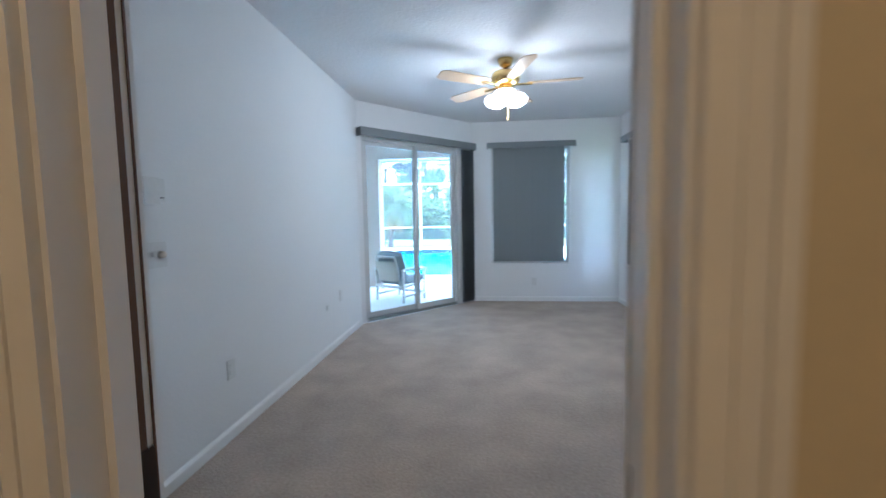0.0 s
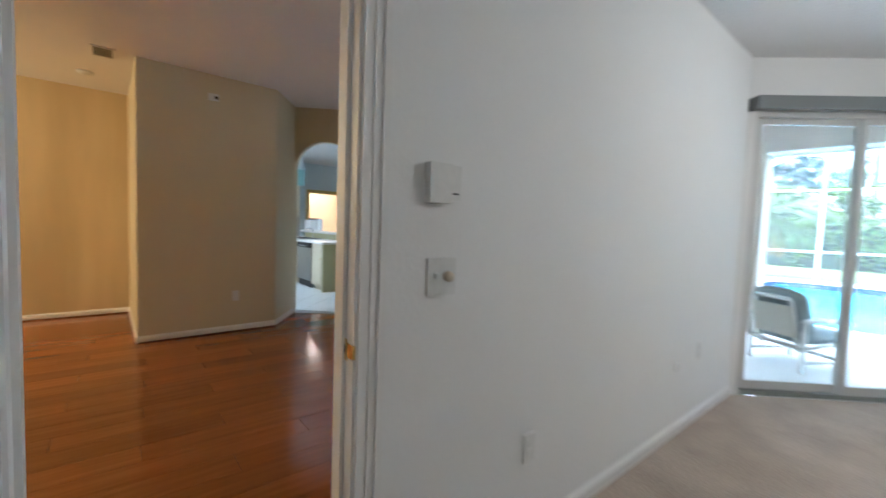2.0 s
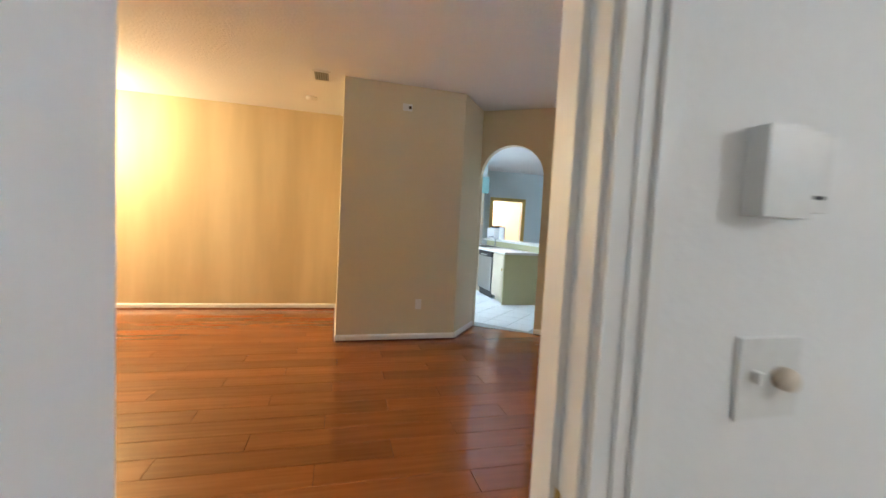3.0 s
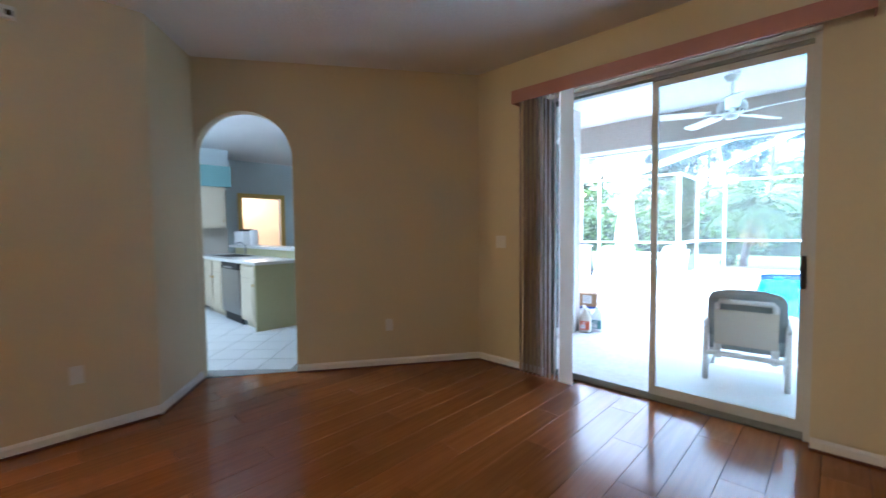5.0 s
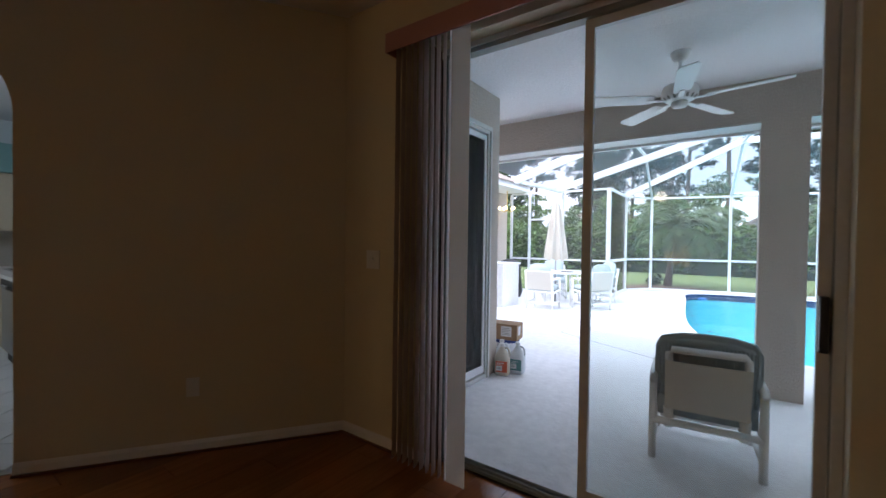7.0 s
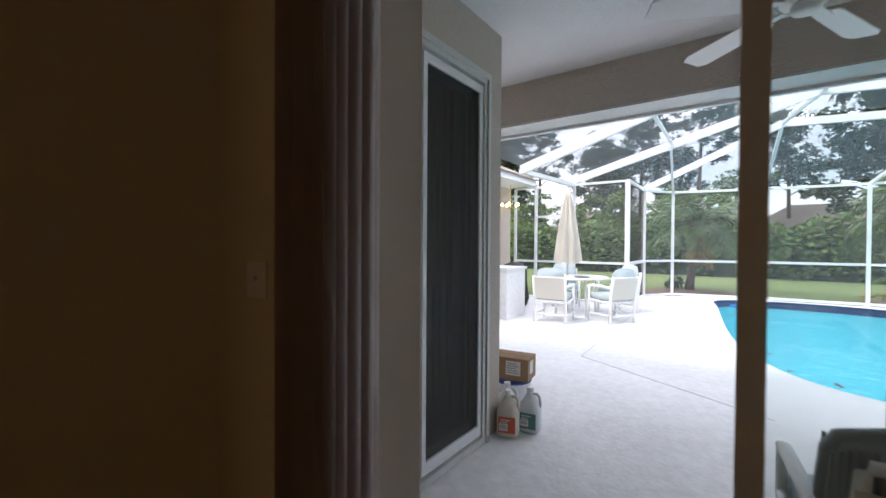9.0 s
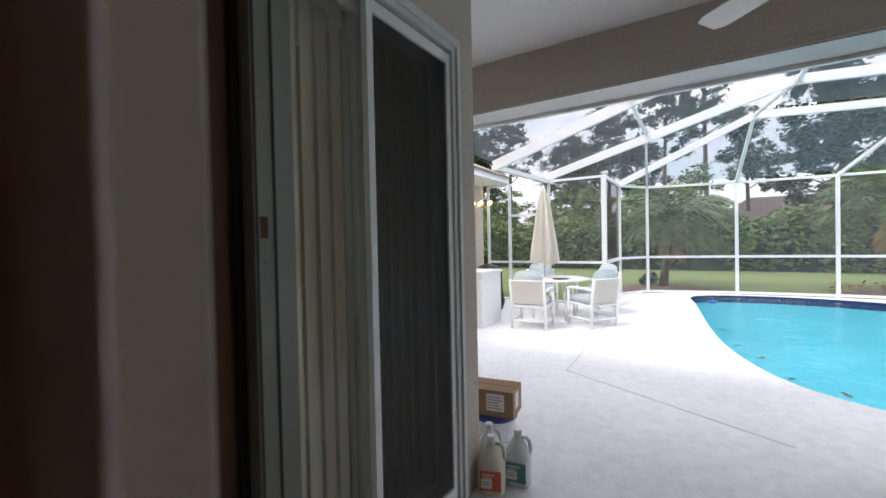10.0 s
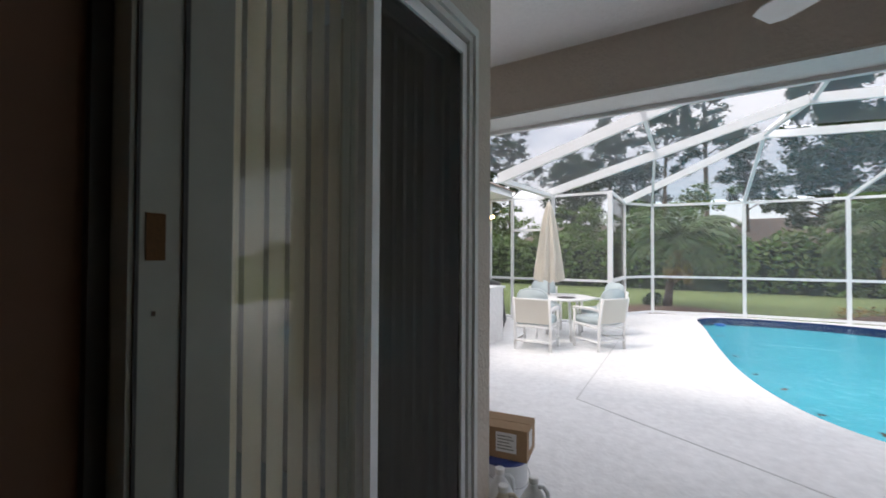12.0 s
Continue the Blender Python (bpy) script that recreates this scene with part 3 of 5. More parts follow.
FAN = (1.08, 5.45, 2.475)
ceiling_fan("ceiling_fan", FAN, -5, M_BRASS, M_BLADE, BC, "brass ceiling fan with oak blades and a lit glass light kit", True)
lamp("fan_light", (FAN[0], FAN[1], FAN[2] - 0.24), 3.0, (1.0, 0.88, 0.74), 0.2)


def vertical_blind(name, p, q, z0, z1, material, label, pitch=0.075, twist=14, side=-1, off=0.07, bow=0.004):
    """A row of hanging vanes from p to q; off: how far in front of the wall."""
    length, turn = along(p, q)
    ob = thing(name, (*p, 0), turn, label, "vertical blind")
    n = max(2, round(length / pitch))
    for i in range(n):
        x = (i + 0.5) * length / n
        a = radians(twist + random.uniform(-3, 3))
        dx, dy = 0.043 * math.cos(a), 0.043 * math.sin(a)
        bm = bmesh.new()
        cols = []
        for s in (-1, -0.5, 0, 0.5, 1):
            b = bow * (1 - s * s)
            cols.append([bm.verts.new((x + dx * s - b * math.sin(a), side * off + dy * s + b * math.cos(a), z)) for z in (z0, z1)])
        for u, v in zip(cols, cols[1:]):
            bm.faces.new((u[0], v[0], v[1], u[1]))
        part("vane", bm, material, ob, smooth=True)
    return ob


def slider(name, p, q, height, label, frame=None, y0=-0.05, y1=0.06):
    """A two-panel sliding door from p to q. Local x along it, local -y into the room."""
    frame = frame or M_FRAME
    length, turn = along(p, q)
    ob = thing(name, (*p, 0), turn, label, "sliding door", kind="structure")
    w = 0.035
    bm = box(0, y0, 0, w, y1, height)
    box(length - w, y0, 0, length, y1, height, bm)
    box(w, y0, height - 0.05, length - w, y1, height, bm)
    part("door_frame", bm, frame, ob, bevel=0.002)
    part("track", box(w, y0, 0, length - w, y1, 0.018, box(w, y0 + 0.008, 0.018, length - w, y0 + 0.012, 0.034, box(w, y1 - 0.014, 0.018, length - w, y1 - 0.010, 0.034))), M_MILL, ob, "grey metal sliding track")
    return ob


def panel(ob, a, b, y, height, frame, glass=M_GLASS, stile=0.05, name="sliding_panel", label=""):
    bm = box(a, y - 0.015, 0.035, a + stile, y + 0.015, height - 0.045)
    box(b - stile, y - 0.015, 0.035, b, y + 0.015, height - 0.045, bm)
    box(a + stile, y - 0.015, 0.035, b - stile, y + 0.015, 0.035 + 0.07, bm)
    box(a + stile, y - 0.015, height - 0.045 - 0.05, b - stile, y + 0.015, height - 0.045, bm)
    pn = part(name, bm, frame, ob, label, bevel=0.002)
    g = part("pane", box(a + stile, y - 0.003, 0.105, b - stile, y + 0.003, height - 0.095), glass, pn, "insect screen mesh" if glass is M_SCREEND else "clear glass pane")
    g.visible_shadow = False
    return pn


# bedroom sliding door
ob = slider("door_3", (BS0[0] + 0.06 * math.cos(radians(dt)), BS0[1] + 0.06 * math.sin(radians(dt))), (BS0[0] + (dl - 0.28) * math.cos(radians(dt)), BS0[1] + (dl - 0.28) * math.sin(radians(dt))), 2.28, "white-framed glass sliding door of the bedroom")
ob.matrix_basis = ob.matrix_basis @ Matrix.Translation((0, 0.06, 0))
bl = dl - 0.34
panel(ob, 0.05, bl * 0.55, 0.02, 2.28, M_FRAME)
panel(ob, bl * 0.55 - 0.05, bl - 0.05, -0.02, 2.28, M_FRAME)
ang = radians(dt)
vertical_blind("vertical_blind", (BS0[0] + (dl - 0.27) * math.cos(ang), BS0[1] + (dl - 0.27) * math.sin(ang)), (BS0[0] + (dl - 0.02) * math.cos(ang), BS0[1] + (dl - 0.02) * math.sin(ang)), 0.03, 2.25, M_GBLIND, "grey vertical blind drawn together beside the sliding door", pitch=0.028, twist=62)


def valance(p, q, z0, z1, material, label, depth=0.11):
    length, turn = along(p, q)
    ob = thing("valance", (*p, 0), turn, label, "valance")
    part("front_panel", box(0, -depth, z0, length, -depth + 0.008, z1), material, ob, bevel=0.002)
    for x in (0, length - 0.008):
        part("end_cap", box(x, -depth + 0.008, z0, x + 0.008, 0, z1), material, ob)
    part("top_board", box(0.008, -depth + 0.008, z1 - 0.008, length - 0.008, 0, z1), material, ob)
    part("head_rail", box(0.03, -depth * 0.75, z1 - 0.05, length - 0.03, -depth * 0.35, z1 - 0.0085), M_FRAME, ob, "white blind head rail")
    return ob


valance(BS0, BS1, 2.26, 2.36, M_GBLIND, "grey vinyl valance above the bedroom sliding door")
valance((W1A - 0.06, BN), (W1B + 0.06, BN), 2.28, 2.36, M_GBLIND, "grey vinyl valance above the bedroom window", 0.1)
valance((BR, BN - 0.30), (BR, BN - 1.04), 2.26, 2.34, M_GBLIND, "grey vinyl valance above the narrow bedroom window", 0.1)


def window(name, p, q, z0, z1, label):
    length, turn = along(p, q)
    ob = thing(name, (*p, 0), turn, label, "window", kind="structure")
    bm = box(0, 0.05, z0, 0.04, 0.1, z1)
    box(length - 0.04, 0.05, z0, length, 0.1, z1, bm)
    box(0.04, 0.05, z0, length - 0.04, 0.1, z0 + 0.04, bm)
    box(0.04, 0.05, z1 - 0.04, length - 0.04, 0.1, z1, bm)
    box(0.04, 0.055, (z0 + z1) / 2 - 0.02, length - 0.04, 0.095, (z0 + z1) / 2 + 0.02, bm)
    part("window_frame", bm, M_FRAME, ob)
    g = part("pane", box(0.04, 0.07, z0 + 0.04, length - 0.04, 0.074, z1 - 0.04), M_GLASS, ob)
    g.visible_shadow = False
    part("window_sill", box(-0.02, -0.02, z0 - 0.02, length + 0.02, 0.05, z0), M_TRIM, ob, "white marble window sill", bevel=0.003)
    return ob


window("window_1", (W1A, BN), (W1B, BN), 0.58, 2.3, "white-framed bedroom window behind a closed blind")
window("window_2", (BR, BN - 0.35), (BR, BN - 1.0), 0.58, 2.28, "narrow white-framed bedroom window")
vertical_blind("vertical_blind", (W1A + 0.03, BN), (W1B - 0.09, BN), 0.61, 2.29, M_GBLIND, "closed grey vertical blind in the bedroom window", off=0.03, twist=6, pitch=0.08, bow=0.001)
vertical_blind("vertical_blind", (BR, BN - 0.44), (BR, BN - 1.07), 0.60, 2.27, M_GBLIND, "grey vertical blind half across the narrow window", off=0.03, twist=8)

# ---- living room ----
solo("subfloor", prism([(-6.5, -2.2), (-6.5, 6.9), (LX, 6.9), (LX, -2.2)], -0.1, -0.012), M_UNDER, "dark joints under the laminate floor", "floor", kind="structure")
solo("ceiling", prism([(-11.5, -2.3), (-11.5, 8.6), (-4.0, 8.6), (-4.0, 6.9), (-0.68, 6.9), (-0.68, -2.3)], LC, LC + 0.1), M_CEIL, "white textured living room ceiling", "ceiling", kind="structure")
wall("wall_bedroom_side", (LX, -2.0), (LX, SY), LC, M_LIV, -0.059, [(DOOR0 + 2.0, DOOR1 + 2.0, 0, DH)], label="cream painted living room wall with the bedroom doorway")
wall("wall_slider", (AE[0], SY), (LX, SY), LC, M_LIV, 0.16, [(SL0 - AE[0], SL1 - AE[0], 0, SLH)], label="cream painted wall round the living room sliding door")
al, at_ = along(PC, AE)
A0, A1, AR = 0.004, 0.81, 0.403
pts = [(0.0, 0.0), (A0, 0.0)] + [((A0 + A1) / 2 - AR * math.cos(a), 1.975 + AR * math.sin(a)) for a in (math.pi * k / 28 for k in range(29))] + [(A1, 0.0), (al, 0.0), (al, LC), (0.0, LC)]
bm = bmesh.new()
fr, bk = [bm.verts.new((x, 0, z)) for x, z in pts], [bm.verts.new((x, 0.115, z)) for x, z in pts]
bm.faces.new(fr)
bm.faces.new(bk[::-1])
for i in range(len(pts)):
    j = (i + 1) % len(pts)
    bm.faces.new((fr[i], bk[i], bk[j], fr[j]))
bmesh.ops.recalc_face_normals(bm, faces=bm.faces)
solo("wall_arch", bm, M_LIV, "cream painted wall with a round-headed opening to the kitchen", "wall", kind="structure", at=(*PC, 0), turn=at_)
wall("wall_pier_diagonal", PB, PC, LC, M_LIV, 0.1, label="cream painted short diagonal wall")
wall("wall_pier", PA, PB, LC, M_LIV, 0.12, label="cream painted wall between foyer and kitchen")
wall("wall_pier_end", (PA[0] - 0.12, PA[1]), (-6.36, PA[1]), LC, M_LIV, -0.1, label="cream painted wall of the foyer")
wall("wall_foyer", (-6.36, -2.0), (-6.36, PA[1] + 0.1), LC, M_FOYER, 0.1, label="plain foyer wall, warm lamp light put into its yellow")
wall("wall_living_south", (LX, -2.0), (-6.36, -2.0), LC, M_LIV, 0.1, label="cream painted living room wall")
c, s = math.cos(radians(at_)), math.sin(radians(at_))
ARL, ARR = (PC[0] + A0 * c, PC[1] + A0 * s), (PC[0] + A1 * c, PC[1] + A1 * s)
def shoe(p, q, side):
    length, turn = along(p, q)
    return solo("trim", box(0, min(side * 0.015, side * 0.027), 0.0005, length, max(side * 0.015, side * 0.027), 0.014), M_SHOE, "thin cherry shoe moulding along the floor", "trim", kind="structure", at=(*p, 0), turn=turn)


for p, q, sd in ((PA, PB, -1), (PB, PC, -1), (ARR, AE, -1), (AE, (SL0, SY), -1), ((SL1, SY), (LX, SY), -1), ((-6.36, -2.0), (-6.36, PA[1]), -1), ((-6.36, PA[1]), (PA[0], PA[1]), -1), ((LX, DOOR1 + 0.07), (LX, SY), 1), ((LX, -2.0), (LX, DOOR0 - 0.07), 1)):
    baseboard(p, q, side=sd)
    shoe(p, q, sd)
plate("wall_outlet", (PA[0] - 0.02, 3.69, 0.41), 90, 0.07, 0.115, "white wall outlet low on the cream pier wall", "outlet")
a1 = math.hypot(-4.3 - PC[0], 5.93 - PC[1])
plate("wall_outlet", (PC[0] + 1.66 * c, PC[1] + 1.66 * s, 0.40), at_, 0.07, 0.115, "white wall outlet low on the cream arch wall", "outlet")
plate("switch_plate", (-3.52, SY, 1.19), 0, 0.115, 0.118, "white double switch plate beside the blinds", "switch")
sm = thing("door_chime", (PA[0] - 0.015, 3.46, 2.58), 90, "small white door chime high on the pier wall", "door chime")
part("housing", box(-0.05, -0.03, -0.035, 0.05, 0, 0.035), M_PLATE, sm, bevel=0.006)
part("sensor", box(0.01, -0.034, -0.02, 0.04, -0.03, 0.01), M_BRONZE, sm, "dark sensor eye")
sd = solo("smoke_detector", lathe([(0.03, -0.04), (0.065, -0.03), (0.07, -0.001)], 24), M_PLATE, "round white smoke detector on the foyer ceiling", "smoke detector", at=(-5.6, 2.4, LC), smooth=True)
vt = thing("ceiling_vent", (-4.75, 2.55, LC), 0, "grey metal air vent in the living room ceiling", "air vent")
part("vent_frame", box(-0.15, -0.09, -0.012, -0.13, 0.09, 0, box(0.13, -0.09, -0.012, 0.15, 0.09, 0, box(-0.13, -0.09, -0.012, 0.13, -0.07, 0, box(-0.13, 0.07, -0.012, 0.13, 0.09, 0)))), M_PLATE, vt)
part("vent_backing", box(-0.13, -0.07, -0.003, 0.13, 0.07, -0.001), M_BLACK, vt)
for i in range(6):
    part("slat", bar((-0.13, -0.058 + i * 0.023, -0.007), (0.13, -0.058 + i * 0.023, -0.007), 0.012, 0.002), M_MILL, vt)

# living room sliding door: fixed pane, and the panel that stands open
SYF = SY + 0.112
ob = slider("door_4", (SL0, SYF), (SL1, SYF), SLH, "glass sliding door of the living room, slid open on one side", M_MILL, 0.0, 0.065)
panel(ob, 0.83, SL1 - SL0 - 0.03, 0.044, SLH, M_FRAME, stile=0.042)
part("door_handle", box(1.690, -0.02, 0.93, 1.715, 0.028, 1.13), M_BLACK, ob, "black pull handle", bevel=0.004)
part("weather_strip", box(0.001, -0.012, 0.0, 0.012, -0.001, SLH - 0.05, box(SL1 - SL0 - 0.03, -0.012, 0, SL1 - SL0 - 0.001, -0.001, SLH - 0.05)), M_BLACK, ob, "black rubber weather strip")
part("inner_bead", box(0.034, -0.022, SLH - 0.03, 0.035, -0.012, SLH - 0.001, box(SL1 - SL0 - 0.034, -0.022, 0, SL1 - SL0 - 0.001, -0.012, SLH - 0.001, box(0.034, -0.022, SLH - 0.03, SL1 - SL0 - 0.034, -0.012, SLH - 0.001))), M_FRAME, ob, "white inner bead")
# Added dark brown strip: the shade on the plaster return as colour.
part("wall_liner", box(-0.004, -0.110, 0.0, 0.003, -0.012, SLH), M_JAMBSHADE, ob, "shade on the opening's side, put on as a dark brown strip")
part("jamb_groove", box(0.0351, 0.030, 0.0, 0.037, 0.033, SLH - 0.06, box(0.0351, 0.003, 0.0, 0.037, 0.005, SLH - 0.06)), M_BLACK, ob, "dark groove down the jamb")
part("rust_stain", box(0.0352, 0.009, 1.395, 0.0362, 0.020, 1.425), M_RUST, ob, "rusty brown stain on the jamb")
for z in (1.02, 1.36):
    part("screw", box(0.0352, 0.013, z, 0.0358, 0.015, z + 0.003), M_BRONZE, ob)
lb = vertical_blind("vertical_blind", (-3.28, SY), (-2.86, SY), 0.03, 2.44, M_PBLIND, "mauve vertical blind drawn together beside the open sliding door", pitch=0.04, twist=-66, off=0.07, bow=0.010)
# Paler copy of the mauve vanes: the daylight it catches is coloured in.
part("end_vane", box(0.425, -0.102, 0.03, 0.540, -0.1, 2.44), M_EBLIND, lb, "end vane turned flat to the room, daylight in its pale colour", bevel=0.0005)
for i in range(6):
    part("vane_carrier", box(0.03 + i * 0.075, -0.085, 2.44, 0.05 + i * 0.075, -0.055, 2.462), M_FRAME, lb)
valance((-3.31, SY), (-1.10, SY), 2.41, 2.52, M_PVAL, "rose-brown vinyl valance above the living room sliding door", 0.13)

# ---- kitchen ----
KZ = 0.006
KPOLY = [(PC[0] - 0.02 * s, PC[1] + 0.02 * c), (AE[0] - 0.06, AE[1]), (-4.0, 8.4), (-11.0, 8.4), (-11.0, 3.2), (-5.5, 3.2)]
solo("floor", prism(KPOLY, -0.02, KZ - 0.002), M_GROUT, "grey grout under the kitchen tiles", "floor", kind="structure")
KF = bpy.data.objects["floor.001"]
wall("wall_kitchen_west", (-9.4, 3.0), (-9.4, 6.2), LC, M_KIT, 0.1, label="pale blue kitchen wall")
wall("wall_kitchen_return", (-9.5, 6.2), (-10.4, 6.2), LC, M_KIT, 0.1, label="pale blue kitchen wall")
wall("wall_kitchen_far", (-10.4, 6.2), (-10.4, 8.4), LC, M_KIT, 0.1, [(0.58, 1.42, 0, 2.04)], label="pale blue kitchen wall with a doorway")
wall("wall_kitchen_north", (-10.4, 8.4), (-3.73, 8.4), LC, M_KIT, 0.1, label="pale blue kitchen wall")
wall("wall_kitchen_south", (-9.4, 3.0), (-5.0, 3.0), LC, M_KIT, -0.1, label="pale blue kitchen wall")
kd = thing("door_frame", (-10.4, 6.78, 0), 90, "yellow painted frame round the far kitchen doorway", "door frame", kind="structure")
part("casing", box(-0.09, -0.02, 0, 0.0, 0.0, 2.13, box(0.84, -0.02, 0, 0.93, 0.0, 2.13, box(0.0, -0.02, 2.04, 0.84, 0.0, 2.13))), M_YEL, kd)
wall("wall_pantry", (-12.4, 6.0), (-12.4, 9.0), LC, M_PINK, 0.1, label="warm pink lit wall of the room beyond")
wall("wall_pantry_side", (-12.4, 6.1), (-10.5, 6.1), LC, M_PINK, -0.1, label="warm pink wall of the room beyond")
wall("wall_pantry_side", (-12.4, 9.0), (-10.5, 9.0), LC, M_PINK, 0.1, label="warm pink wall of the room beyond")
solo("ceiling", box(-12.6, 5.9, LC, -11.5, 9.2, LC + 0.1), M_CEIL, "ceiling of the room beyond", "ceiling", kind="structure")
solo("floor", box(-12.6, 5.9, -0.1, -11.0, 9.2, 0.0), M_TILE, "tiled floor of the room beyond", "floor", kind="structure")


def cabinet(name, at, turn, w, h, depth, label, doors=1, drawer=False, toe=0.09, material=None, knob=True):
    """A cabinet unit; local x along its front, local -y into the room."""
    material = material or M_CAB
    ob = thing(name, at, turn, label, "cabinet")
    part("body", box(0, 0, toe, w, depth, h, box(0.02, 0.06, 0, w - 0.02, depth, toe) if toe else None), material, ob)
    n = w / doors
    for i in range(doors):
        a, b = i * n + 0.025, (i + 1) * n - 0.025
        top = h - 0.19 if drawer else h - 0.03
        d = part("cabinet_door", box(a, -0.018, toe + 0.03, b, 0, top), material, ob, bevel=0.003)
        part("raised_panel", box(a + 0.05, -0.024, toe + 0.09, b - 0.05, -0.018, top - 0.06), material, d, bevel=0.004)
        if drawer:
            part("drawer_front", box(a, -0.018, h - 0.165, b, 0, h - 0.03), material, ob, bevel=0.003)
        if knob:
            part("cabinet_knob", box(b - 0.03 if i == 0 else a + 0.02, -0.035, (toe + 0.1 if toe == 0 else top - 0.1), b - 0.02 if i == 0 else a + 0.03, -0.018, (toe + 0.14 if toe == 0 else top - 0.06)), M_BRASS, d)
    return ob


for i, y in enumerate((4.1, 4.6, 5.1)):
    cabinet("base_cabinet", (-8.78, y, KZ), 90, 0.49, 0.87, 0.6, "cream base cabinet with a drawer against the kitchen wall", 1, True)
for x, w in ((-8.75, 0.86), (-7.15, 0.52)):
    cabinet("base_cabinet", (x, 5.57, KZ), 0, w, 0.87, 0.6, "cream base cabinet with drawers in the peninsula", 2 if w > 0.6 else 1, True)
for y, w in ((3.9, 0.74), (4.66, 0.68), (5.36, 0.66)):
    cabinet("wall_cabinet", (-9.05, y, 1.38), 90, w, 0.72, 0.33, "cream wall cabinet with raised panel doors", 2 if w > 0.7 else 1, False, 0.0)
dw = thing("dishwasher", (-7.87, 5.56, KZ), 0, "stainless steel dishwasher with a dark control strip in the peninsula", "dishwasher")
part("body", box(0.0, 0.02, 0.1, 0.7, 0.6, 0.87), M_BLACK, dw)
part("door_front", box(0.01, -0.015, 0.14, 0.69, 0.02, 0.76), M_STEEL, dw, bevel=0.004)
part("control_strip", box(0.01, -0.02, 0.77, 0.69, 0.02, 0.865), M_BLACK, dw, bevel=0.004)
part("handle", bar((0.2, -0.04, 0.80), (0.5, -0.04, 0.80), 0.02), M_STEEL, dw)
part("kick_plate", box(0.01, 0.03, 0.0, 0.69, 0.05, 0.12), M_BLACK, dw)
pe = thing("peninsula_wall", (-6.62, 5.55, KZ), 0, "olive cream end panel and raised back of the kitchen peninsula", "kitchen peninsula")
part("end_panel", box(0.0, 0.0, 0, 0.03, 0.78, 0.87), M_PEN, pe)
part("back_panel", box(-2.6, 0.66, 0, 0.0, 0.78, 1.02, box(0, 0.66, 0.87, 0.03, 0.78, 1.02)), M_PEN, pe)
solo("bar_top", box(-9.38, 6.16, 1.026, -6.50, 6.55, 1.066), M_COUNTER, "white laminate bar top along the peninsula", "worktop", bevel=0.008)
bm = box(-9.38, 3.9, 0.876, -8.74, 6.18, 0.915)
box(-8.74, 5.53, 0.876, -6.56, 6.18, 0.915, bm)
solo("worktop", bm, M_COUNTER, "white laminate worktop over the base cabinets", "worktop")
solo("backsplash", box(-9.395, 3.9, 0.915, -9.38, 6.15, 1.38), M_BEIGE, "beige backsplash between worktop and wall cabinets", "backsplash", kind="structure")
solo("soffit", box(-9.39, 3.4, 2.10, -8.98, 6.1, 2.46), M_TEAL, "teal painted soffit above the wall cabinets", "soffit", kind="structure")
sk = thing("kitchen_sink", (-8.35, 5.88, 0.915), 0, "double steel kitchen sink with a chrome tap", "sink")
part("sink_rim", box(-0.38, -0.22, 0, 0.38, 0.2, 0.006), M_STEEL, sk, bevel=0.002)
part("basin", box(-0.35, -0.19, 0.006, -0.02, 0.17, 0.008, box(0.02, -0.19, 0.006, 0.35, 0.17, 0.008)), M_BLACK, sk)
part("tap", tube([(0, 0.19, 0), (0, 0.19, 0.16), (0, 0.13, 0.22), (0, 0.03, 0.2)], 0.012, 10), M_STEEL, sk, smooth=True)
ct = thing("paper_towel_stand", (-8.62, 6.33, 1.066), 0, "white paper towel rolls on a stand on the bar top", "paper towel stand")
part("base", lathe([(0.09, 0), (0.09, 0.01), (0.02, 0.014)], 20), M_PVC, ct)
part("roll", lathe([(0.062, 0.016), (0.065, 0.02), (0.065, 0.27), (0.03, 0.275)], 24), M_PVC, ct, smooth=True)
mw = thing("toaster_oven", (-9.0, 6.33, 1.066), 0, "white countertop appliance with a dark top on the bar", "appliance")
part("housing", box(-0.2, -0.13, 0.01, 0.2, 0.13, 0.25), M_PVC, mw, bevel=0.02)
part("lid", box(-0.08, -0.09, 0.25, 0.12, 0.09, 0.29), M_BLACK, mw, bevel=0.01)
kl = thing("track_light", (-8.2, 4.75, LC - 0.02), 30, "small white spotlight on the kitchen ceiling", "spotlight")
part("mount", lathe([(0.05, 0.0), (0.055, 0.019)], 20), M_PLATE, kl)
part("lamp_head", tube([(0, 0, 0.0), (0.05, 0, -0.08)], [0.03, 0.045], 14), M_SHADE, kl)

# nook behind the arch wall, whose sliding door gives onto the patio
NX, NY = -3.63, 8.55
wall("wall_nook_inner", (NX - 0.18, 6.88), (NX - 0.18, NY - 0.2), LC, M_KIT, 0.02, [(0.0, 1.42, 0, 2.40)], label="pale wall of the breakfast nook")
wall("wall_nook", (NX, 6.88), (NX, NY), 2.95, M_STUCCO, 0.18, [(0.05, 1.42, 0, 2.40)], z0=-0.12, label="beige stucco outside wall round the nook's sliding door")
wall("wall_nook_end", (NX - 0.18, NY), (-7.1, NY), 2.95, M_STUCCO, 0.18, z0=-0.12, label="beige stucco outside wall")
ob = thing("door_5", (NX, 6.93, 0), 90, "weathered aluminium sliding door of the nook with blinds behind the glass", "sliding door", kind="structure")
L5 = 1.37
bm = box(0, -0.03, -0.02, 0.045, 0.12, 2.40)
box(L5 - 0.03, -0.03, -0.02, L5, 0.12, 2.40, bm)
